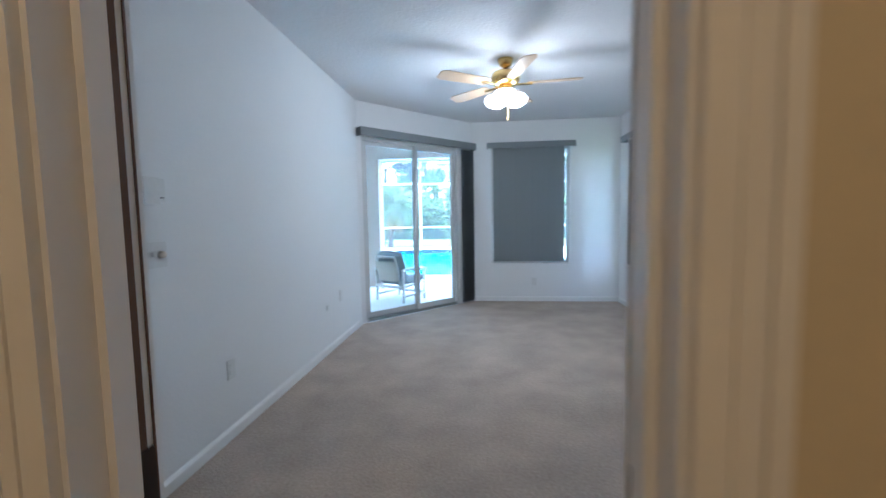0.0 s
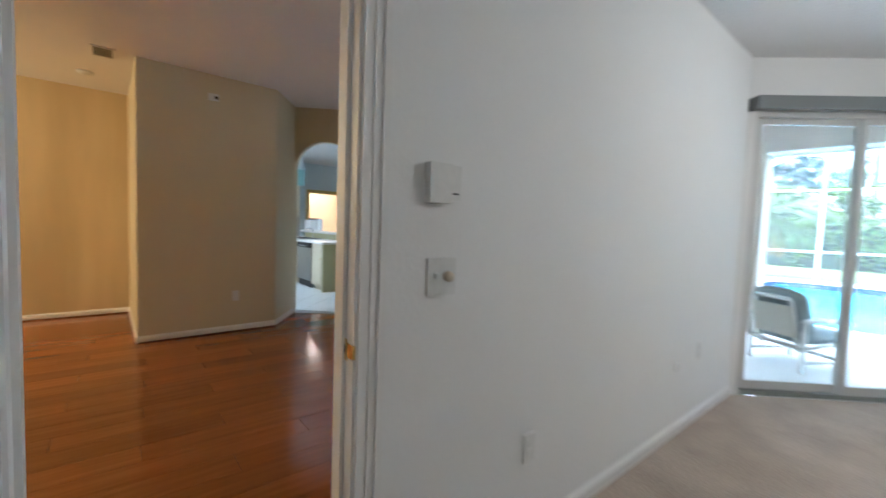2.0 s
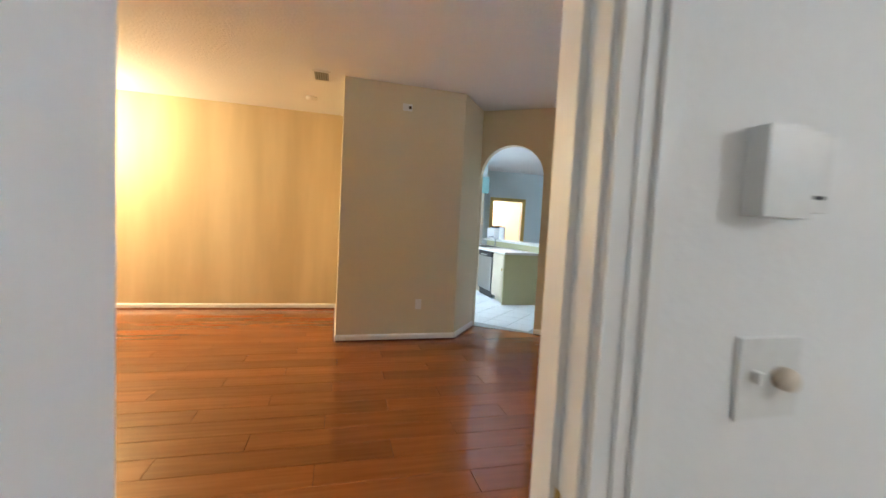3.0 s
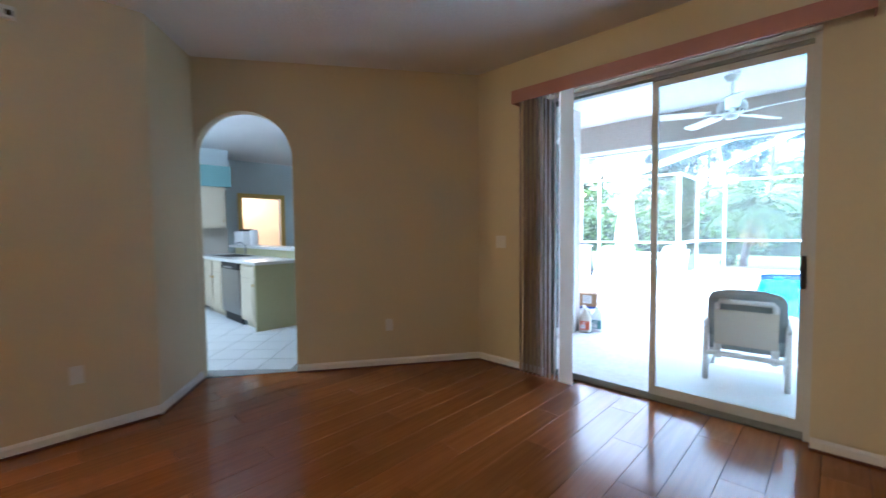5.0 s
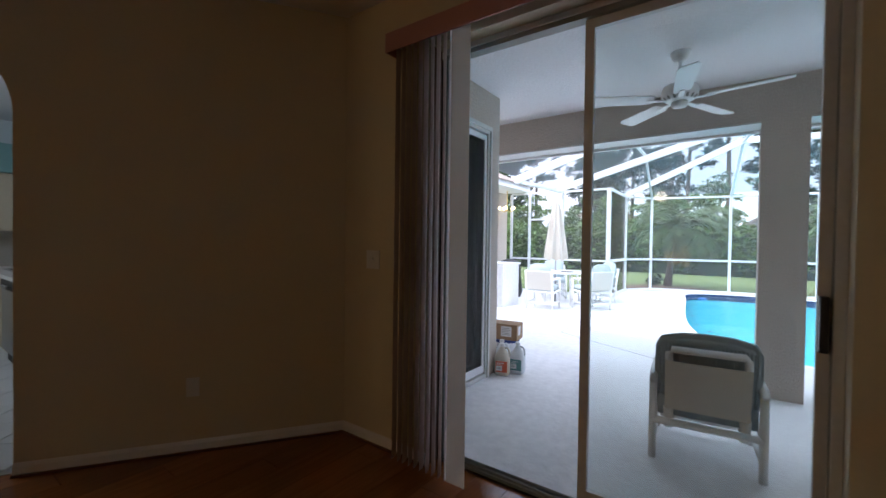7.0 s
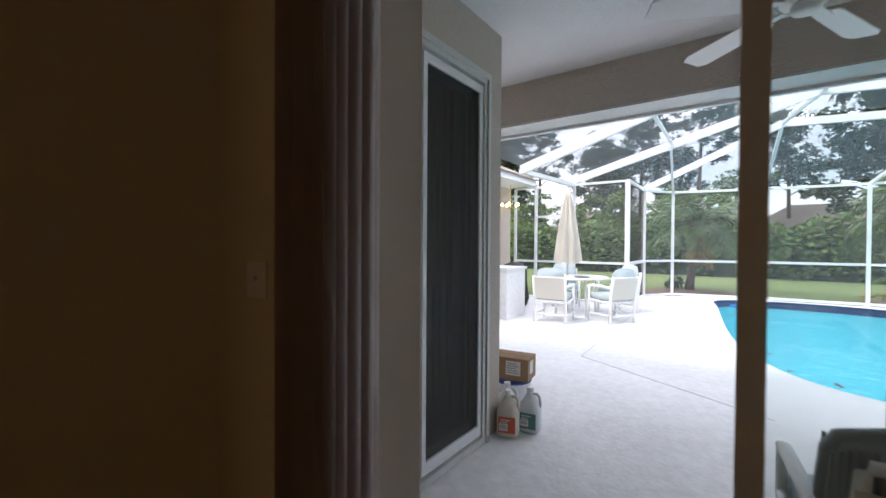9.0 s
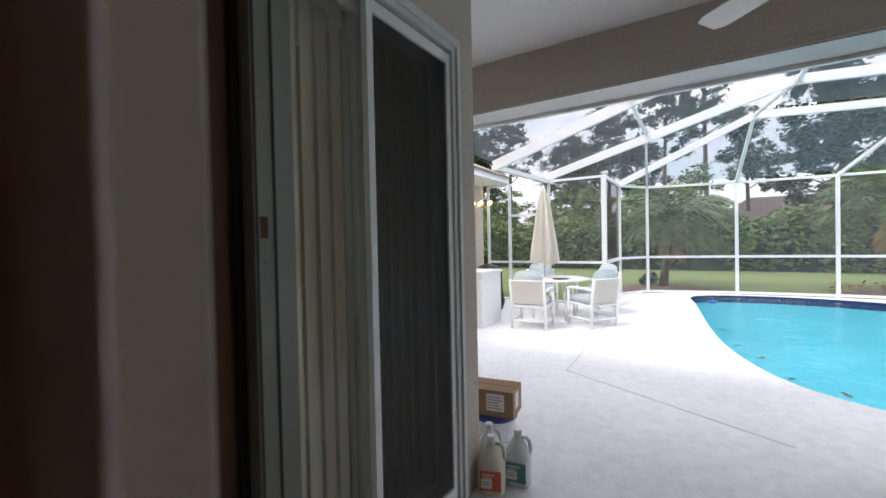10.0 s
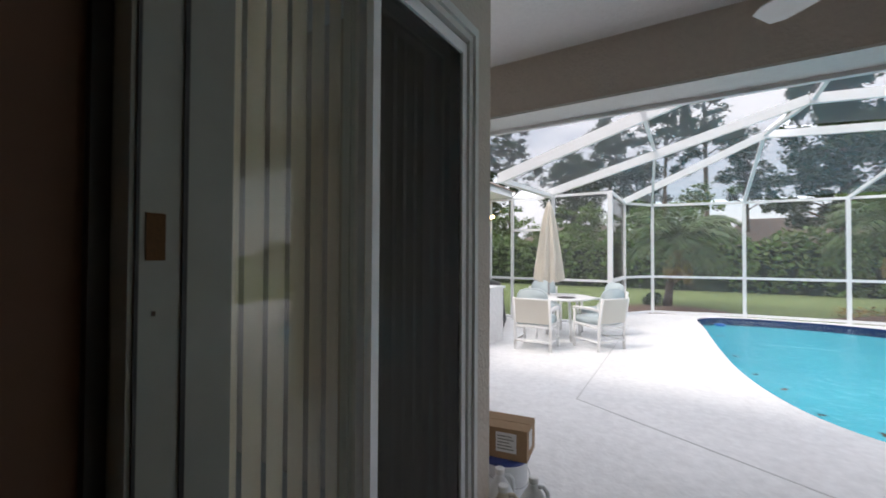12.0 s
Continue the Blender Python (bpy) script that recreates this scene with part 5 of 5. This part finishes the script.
solo("wing_roof", bm, M_ROOF, "brown shingled roof of the house wing", "roof", kind="structure")
wv = thing("window_3", (-7.1, 12.7, 0), 90, "large window of the house wing", "window", kind="structure")
part("window_frame", box(0, 0.02, 0.3, 0.06, 0.12, 2.2, box(1.94, 0.02, 0.3, 2.0, 0.12, 2.2, box(0.06, 0.02, 2.14, 1.94, 0.12, 2.2, box(0.06, 0.02, 0.3, 1.94, 0.12, 0.36)))), M_ALU, wv)
part("pane", box(0.06, 0.06, 0.36, 1.94, 0.066, 2.14), M_GLASS, wv)
# Added outside the glass to imitate amber glints reflected in the window.
cd = thing("chandelier", (-6.75, 14.9, 2.2), 0, "small brass chandelier added for the amber reflection in the window", "chandelier")
part("stem", tube([(0, 0, 0), (0, 0, 0.55)], 0.012, 8), M_BRASS, cd)
for k in range(5):
    a = radians(72 * k)
    part("chandelier_arm", tube([(0, 0, 0.02), (0.12 * math.cos(a), 0.12 * math.sin(a), -0.03), (0.2 * math.cos(a), 0.2 * math.sin(a), 0.03)], 0.008, 8), M_BRASS, cd)
    part("bulb", lathe([(0.015, 0.03), (0.03, 0.06), (0.02, 0.1), (0.004, 0.12)], 10, centre=(0.2 * math.cos(a), 0.2 * math.sin(a))), M_BULB, cd, "glowing amber bulb", smooth=True)

# ---- deck, pool, ground ----
POOL = [(-2.75, 17.6), (-2.62, 16.8), (-2.50, 15.2), (-2.40, 14.0), (-2.28, 13.0), (-2.10, 12.2), (-1.85, 11.55), (-1.5, 11.15), (-1.0, 10.92), (-0.3, 10.85), (0.8, 10.95), (2.0, 11.4), (3.0, 12.3), (3.4, 13.6), (3.3, 15.0), (2.8, 16.2), (2.0, 17.2), (1.0, 18.0), (-0.1, 18.45), (-1.2, 18.5), (-2.1, 18.35), (-2.6, 18.05)]


def smooth_loop(points, times=2):
    for _ in range(times):
        out = []
        for i, p in enumerate(points):
            q = points[(i + 1) % len(points)]
            out += [(0.75 * p[0] + 0.25 * q[0], 0.75 * p[1] + 0.25 * q[1]), (0.25 * p[0] + 0.75 * q[0], 0.25 * p[1] + 0.75 * q[1])]
        points = out
    return points


def sheet(outer, inner, z):
    bm = bmesh.new()
    edges = []
    for loop in (outer, inner):
        vs = [bm.verts.new((x, y, z)) for x, y in loop]
        edges += [bm.edges.new((vs[i], vs[(i + 1) % len(vs)])) for i in range(len(vs))]
    bmesh.ops.triangle_fill(bm, edges=edges, use_beauty=True)
    bmesh.ops.recalc_face_normals(bm, faces=bm.faces)
    if sum(f.normal.z for f in bm.faces) < 0:
        bmesh.ops.reverse_faces(bm, faces=bm.faces)
    return bm


LOOP = smooth_loop(POOL)
DECKO = [(-7.3, 6.7), (6.6, 6.7), (6.6, 19.1), (-3.75, 18.6), (-4.55, 17.35), (-4.55, 16.05), (-7.3, 16.05)]
solo("deck", sheet(DECKO, LOOP, DZ), M_DECK, "pale textured concrete pool deck", "deck", kind="structure")
BIG = [(-400, -60), (400, -60), (400, 700), (-400, 700)]
solo("ground", sheet(BIG, [(-7.2, 6.8), (6.5, 6.8), (6.5, 18.95), (-3.6, 18.45), (-4.45, 17.3), (-4.45, 15.95), (-7.2, 15.95)], -0.08), M_GRASS, "short green lawn reaching to the hedge", "ground", kind="structure")


def band(loop, z0, z1, inset=0.0):
    bm = bmesh.new()
    cx, cy = sum(p[0] for p in loop) / len(loop), sum(p[1] for p in loop) / len(loop)
    n = len(loop)
    top = [bm.verts.new((x, y, z1)) for x, y in loop]
    bot = [bm.verts.new((x + (cx - x) * inset, y + (cy - y) * inset, z0)) for x, y in loop]
    for i in range(n):
        bm.faces.new((top[i], top[(i + 1) % n], bot[(i + 1) % n], bot[i]))
    return bm, bot


pl = thing("swimming_pool", (0, 0, 0), 0, "freeform swimming pool with clear turquoise water", "swimming pool", kind="structure")
bm, _ = band(LOOP, -0.20, DZ - 0.001)
part("waterline_tile", bm, M_NAVY, pl, "navy blue waterline tile")
bm, bot = band(LOOP, -1.3, -0.20, 0.22)
bm.faces.new(bot)
part("basin", bm, M_POOL, pl, "turquoise plaster basin", smooth=True)
bm = bmesh.new()
bm.faces.new([bm.verts.new((x, y, -0.062)) for x, y in LOOP])
bmesh.ops.recalc_face_normals(bm, faces=bm.faces)
if bm.faces[:][0].normal.z < 0:
    bmesh.ops.reverse_faces(bm, faces=bm.faces)
part("water", bm, M_WATER, pl, "clear rippled pool water")

# control joint in the deck
solo("deck_joint", bar((-3.76, 10.86, DZ + 0.001), (-2.0, 9.95, DZ + 0.001), 0.012, 0.004, bar((-3.76, 10.86, DZ + 0.001), (-3.90, 15.5, DZ + 0.001), 0.010, 0.004)), M_JOINT, "thin joint line across the pool deck", "joint", kind="structure")

# things on and by the water
fl = solo("pool_float", lathe([(0.05, -0.03), (0.10, -0.015), (0.11, 0.012), (0.05, 0.03), (0.02, 0.035)], 20), M_FLOAT, "small blue chlorine float at the pool's end", "pool float", at=(-2.30, 17.3, -0.062), smooth=True)
for x, y, a in ((-1.78, 11.62, 20), (-2.12, 12.9, 70), (-2.26, 13.9, 130), (-1.95, 12.35, 200), (-1.45, 11.32, 310), (-2.36, 15.6, 15)):
    bm = bmesh.new()
    for k in range(7):
        u, v = random.uniform(-0.05, 0.05), random.uniform(-0.025, 0.025)
        t = random.uniform(0, 3.1)
        du, dv = 0.035 * math.cos(t), 0.035 * math.sin(t)
        q = [bm.verts.new((u + du, v + dv, 0.002)), bm.verts.new((u - dv * 0.35, v + du * 0.35, 0.009)), bm.verts.new((u - du, v - dv, 0.003)), bm.verts.new((u + dv * 0.35, v - du * 0.35, 0.001))]
        bm.faces.new(q)
    solo("leaf_litter", bm, M_MULCH, "small dark clump of dead leaves at the pool edge", "leaf litter", group="leaf clumps along the pool edge", at=(x, y, DZ + 0.001), turn=a)
hose = [(0.9 + 0.12 * i, 15.9 - 0.16 * i + 0.12 * math.sin(i * 0.9), -0.055) for i in range(13)]
solo("pool_hose", tube(hose, 0.02, 8), M_PVC, "white cleaner hose floating on the pool", "hose", smooth=True)

# mulch bed
bm = bmesh.new()
mp = [(-4.5, 17.9), (-3.9, 18.0), (-3.2, 18.5), (-2.2, 18.75), (-1.9, 19.1), (-2.2, 19.8), (-3.2, 20.4), (-4.5, 19.8)]
prism(smooth_loop(mp, 1), DZ - 0.02, DZ + 0.02, bm)
solo("mulch_bed", bm, M_MULCH, "brown bark mulch bed round the palm", "mulch bed", kind="stuff")
bm = prism(smooth_loop([(-0.5, 19.2), (6, 19.3), (7, 23.5), (2.5, 22.5), (0.5, 20.4)], 1), -0.09, -0.05)
solo("mulch_bed", bm, M_MULCH, "brown leaf litter bed behind the pool", "mulch bed", kind="stuff")

# ---- plants ----


def leaves(bm, centre, radii, count, size, flat=0.5, shell=0.55):
    """count leaf quads in an ellipsoid."""
    cx, cy, cz = centre
    for _ in range(count):
        v = Vector((random.gauss(0, 1), random.gauss(0, 1), random.gauss(0, 1))).normalized() * (shell + (1 - shell) * random.random()) 
        p = Vector((cx + v.x * radii[0], cy + v.y * radii[1], cz + v.z * radii[2]))
        a, b = Vector((random.gauss(0, 1), random.gauss(0, 1), random.gauss(0, flat))).normalized(), Vector((random.gauss(0, 1), random.gauss(0, 1), random.gauss(0, 1))).normalized()
        b = (b - a * b.dot(a)).normalized()
        s = size * random.uniform(0.6, 1.3)
        bm.faces.new([bm.verts.new(p + a * s), bm.verts.new(p + b * s * 0.45), bm.verts.new(p - a * s), bm.verts.new(p - b * s * 0.45)])


HY = 28.0
hd = thing("hedge", (0, HY, 0), 0, "tall dense green hedge at the end of the lawn", "hedge", kind="stuff")
bm = bmesh.new()
for i in range(60):
    x = -22 + i * 0.8
    leaves(bm, (x, random.uniform(-0.3, 0.3), random.uniform(0.9, 1.5)), (0.85, 0.8, random.uniform(1.15, 1.5)), 620, 0.15, shell=0.75)
part("foliage", bm, M_LEAF, hd)
# Near-black boxes put the shade deep between the leaves into colour.
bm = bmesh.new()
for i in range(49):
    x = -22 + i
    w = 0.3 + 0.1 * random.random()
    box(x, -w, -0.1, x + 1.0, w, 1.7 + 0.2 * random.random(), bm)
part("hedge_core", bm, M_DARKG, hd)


def canopy(bm, centre, r, count, size):
    """A ragged clump: several small tufts of leaves around a centre."""
    for _ in range(7):
        v = Vector((random.gauss(0, 1), random.gauss(0, 1), random.gauss(0, 0.7))) * r * 0.5
        k = r * random.uniform(0.35, 0.6)
        leaves(bm, (centre[0] + v.x, centre[1] + v.y, centre[2] + v.z), (k, k, k * 0.6), count // 7, size, shell=0.1)


def wild_tree(at, height, spread, low, n, label, leaf, trunk, r0, size=0.15, per=520, lean=0.0):
    ob = thing("pine_tree" if leaf is M_PINE else "garden_tree", at, 0, label, "tree")
    bm = tube([(0, 0, -0.1), (lean * 0.3, 0, height * 0.3), (lean * 0.5, 0.1, height * 0.65), (lean, 0, height)], [trunk, trunk * 0.8, trunk * 0.55, trunk * 0.15], 10)
    leaf_bm = bmesh.new()
    for i in range(n):
        f = i / (n - 1)
        z = height * (low + (1 - low) * f)
        k = spread * (1.1 - 0.75 * f) * random.uniform(0.3, 1.0) * (0.7 if f < 0.08 else 1)
        a = i * 2.4 + random.uniform(-0.6, 0.6)
        x, y = k * math.cos(a) + lean * f, k * math.sin(a)
        b = max(0.25 * height, z - 0.5 - 0.3 * k)
        tube([(lean * b / height, 0, b), (x * 0.6, y * 0.6, (b + z) / 2 + 0.15), (x, y, z)], [trunk * 0.3, trunk * 0.2, trunk * 0.06], 5, bm)
        canopy(leaf_bm, (x, y, z), r0 * random.uniform(0.7, 1.25), per, size)
    part("trunk", bm, M_BARK, ob, smooth=True)
    part("crown", leaf_bm, leaf, ob)
    return ob


PINES = [(-16.5, 40, 13.5, 2.6), (-12.5, 45, 11, 2.4), (-8.5, 40, 12.0, 2.6), (-4.9, 41, 14.5, 2.4), (-2.0, 39, 16.5, 2.2), (-10.4, 37, 8, 1.8), (-6.6, 44, 9.5, 2.2), (0.9, 47, 11, 2.2), (11, 46, 15, 2.8), (17, 44, 15, 3.0)]
for x, y, h, sp in PINES:
    wild_tree((x, y, -0.1), h, sp, 0.55, 13, "tall thin pine tree with a ragged crown", M_PINE, 0.19, 1.2, lean=random.uniform(-0.6, 0.6))
BROAD = [(4.2, 37, 13, 3.4), (7.5, 35, 12, 3.6), (11.5, 37, 13, 4.0), (16, 36, 12, 4.0), (21, 38, 13, 4.2), (27, 38, 12, 4.0), (-20, 38, 11, 3.6), (-26, 38, 12, 3.6)]
for x, y, h, sp in BROAD:
    wild_tree((x, y, -0.1), h, sp, 0.24, 34, "broad dark leafy tree beyond the hedge", M_LEAFD, 0.3, 1.5, 0.17, 620)
LOWS = [(-17, 34, 4.5), (-14, 33, 4.2), (-11, 34, 3.8), (-8.6, 33, 4.4), (-5.6, 34, 4.2), (-3.0, 34, 4.8), (5.0, 33, 4.2), (8.5, 33, 4.2), (12.5, 33, 4.6), (17, 33, 4.6)]
for x, y, h in LOWS:
    wild_tree((x, y, -0.1), h, 1.7, 0.35, 12, "rounded green garden tree behind the hedge", M_LEAF, 0.1, 1.1, 0.12, 420)


def palm(name, at, trunk_h, lean, fronds, length, label, dry=4):
    ob = thing(name, at, 0, label, "palm tree")
    part("trunk", tube([(0, 0, -0.05), (lean * 0.2, 0, trunk_h * 0.3), (lean * 0.6, 0.02, trunk_h * 0.7), (lean, 0, trunk_h)], [0.14, 0.10, 0.085, 0.11], 14), M_BARK, ob, smooth=True)
    for k in range(fronds + dry):
        isdry = k >= fronds
        a = k * 2.399 + random.uniform(-0.2, 0.2)
        el = radians(random.uniform(14, 84)) if not isdry else radians(random.uniform(-80, -60))
        L = length * random.uniform(0.8, 1.1) * (0.55 if isdry else 1)
        d = Vector((math.cos(a), math.sin(a), 0))
        bm = bmesh.new()
        p, e, pts_ = Vector((lean, 0, trunk_h)), el, []
        for i in range(13):
            pts_.append(p.copy())
            p = p + (d * math.cos(e) + Vector((0, 0, math.sin(e)))) * L / 12
            e -= radians(8.5 if not isdry else 2)
        tube(pts_, [0.014 - 0.0009 * i for i in range(13)], 5, bm)
        side = Vector((-d.y, d.x, 0))
        for i in range(2, 12):
            for h in (0, 0.33, 0.66):
                q = pts_[i].lerp(pts_[min(i + 1, 12)], h)
                w = 0.42 * length / 1.6 * math.sin(math.pi * min(1, (i + h) / 13)) ** 0.7
                fwd = (pts_[min(i + 1, 12)] - pts_[i]).normalized()
                for s_ in (-1, 1):
                    tip = q + side * s_ * w * 0.75 + fwd * w * 0.55 + Vector((0, 0, -w * random.uniform(0.1, 0.45)))
                    m = q.lerp(tip, 0.5) + Vector((0, 0, 0.03))
                    bm.faces.new([bm.verts.new(q), bm.verts.new(m + fwd * 0.024), bm.verts.new(tip), bm.verts.new(m - fwd * 0.024)])
        part("frond", bm, M_PALMD if isdry else M_PALM, ob, "dry yellow hanging frond" if isdry else "")
    return ob


palm("palm_tree", (-3.45, 20.1, -0.05), 1.85, 0.30, 44, 1.90, "small feathery palm tree in the mulch bed", 6)
palm("palm_tree", (1.55, 20.6, -0.05), 2.0, -0.1, 36, 1.95, "small palm tree with yellowing fronds behind the pool", 6)
for x, y, r in ((-3.75, 19.9, 0.22), (-3.95, 20.1, 0.16)):
    bm = bmesh.new()
    leaves(bm, (0, 0, r * 0.9), (r, r, r), 260, 0.06, shell=0.2)
    sh = thing("garden_shrub", (x, y, -0.03), 0, "low dark shrub at the foot of the palm", "shrub")
    part("foliage", bm, M_LEAFD, sh)
bm = bmesh.new()
for i in range(26):
    leaves(bm, (random.uniform(0.2, 6), random.uniform(20.4, 22.6), 0.08), (0.3, 0.3, 0.14), 40, 0.06, shell=0.1)
gc = thing("ground_cover", (0, 0, -0.05), 0, "sparse dry ground cover plants", "ground cover", kind="stuff")
part("foliage", bm, M_PALMD, gc)


def far_house(at, w, label):
    ob = thing("neighbour_house", at, 0, label, "house")
    part("wall", box(-w / 2, 0, 0, w / 2, 6, 2.6), M_HOUSE, ob)
    bm = bmesh.new()
    vs = [bm.verts.new(v) for v in ((-w / 2 - 0.5, -0.5, 2.6), (w / 2 + 0.5, -0.5, 2.6), (w / 2 + 0.5, 6.5, 2.6), (-w / 2 - 0.5, 6.5, 2.6), (-w / 2 + 2.5, 3, 4.6), (w / 2 - 2.5, 3, 4.6))]
    for f in ((0, 1, 5, 4), (1, 2, 5), (2, 3, 4, 5), (3, 0, 4), (3, 2, 1, 0)):
        bm.faces.new([vs[i] for i in f])
    part("roof", bm, M_ROOF, ob)
    for k in (-0.3, 0.25):
        part("window", box(k * w - 0.6, -0.03, 1.0, k * w + 0.6, -0.002, 2.1), M_BLACK, ob)


far_house((5.5, 46, 0), 14, "pink-beige neighbouring house with a brown roof beyond the trees")
far_house((-13, 46, 0), 10, "pink-beige neighbouring house beyond the hedge")

# ---- floor planks and tiles ----
SUB = bpy.data.objects["subfloor"]
PW, PLN = 0.19, 1.25
bm = box(-PW / 2 + 0.0008, -PLN / 2 + 0.0008, -0.012, PW / 2 - 0.0008, PLN / 2 - 0.0008, 0.0)
bmesh.ops.bevel(bm, geom=[e for e in bm.edges if all(v.co.z > -0.001 for v in e.verts)], offset=0.0012, segments=1, affect="EDGES")
plank_mesh = finish("plank", bm, M_WOOD)
n = 0
for i in range(30):
    x = LX - PW / 2 - i * PW + 0.06
    y = -2.0 + (i * 0.43) % PLN - PLN / 2
    while y < 6.75 + PLN / 2:
        lo, hi = max(y - PLN / 2, -2.1), min(y + PLN / 2, 6.75)
        if hi - lo > 0.03 and x > -6.5:
            ob = new("plank", plank_mesh)
            ob.parent = SUB
            ob.location = (x, (lo + hi) / 2, random.uniform(-0.0002, 0.0002))
            ob.scale = (1, (hi - lo) / PLN, 1)
        y += PLN


def inside(x, y, poly):
    c_ = False
    for i in range(len(poly)):
        (xa, ya), (xb, yb) = poly[i], poly[i - 1]
        if (ya > y) != (yb > y) and x < (xb - xa) * (y - ya) / (yb - ya) + xa:
            c_ = not c_
    return c_


TW = 0.33
bm = box(-TW / 2 + 0.004, -TW / 2 + 0.004, -0.004, TW / 2 - 0.004, TW / 2 - 0.004, 0.0)
bmesh.ops.bevel(bm, geom=[e for e in bm.edges if all(v.co.z > -0.001 for v in e.verts)], offset=0.002, segments=1, affect="EDGES")
tile_mesh = finish("tile", bm, M_TILE)
for i in range(-20, 20):
    for j in range(-20, 20):
        x, y = -7.0 + (i - j) * TW * 0.7071, 5.2 + (i + j) * TW * 0.7071
        if -9.1 < x < -4.3 and 4.0 < y < 6.9 and all(inside(x + a, y + b, KPOLY) for a, b in ((0.235, 0), (-0.235, 0), (0, 0.235), (0, -0.235))):
            ob = new("tile", tile_mesh)
            ob.parent = KF
            ob.matrix_basis = pose(x, y, KZ + 0.002, 0, 0, 45)
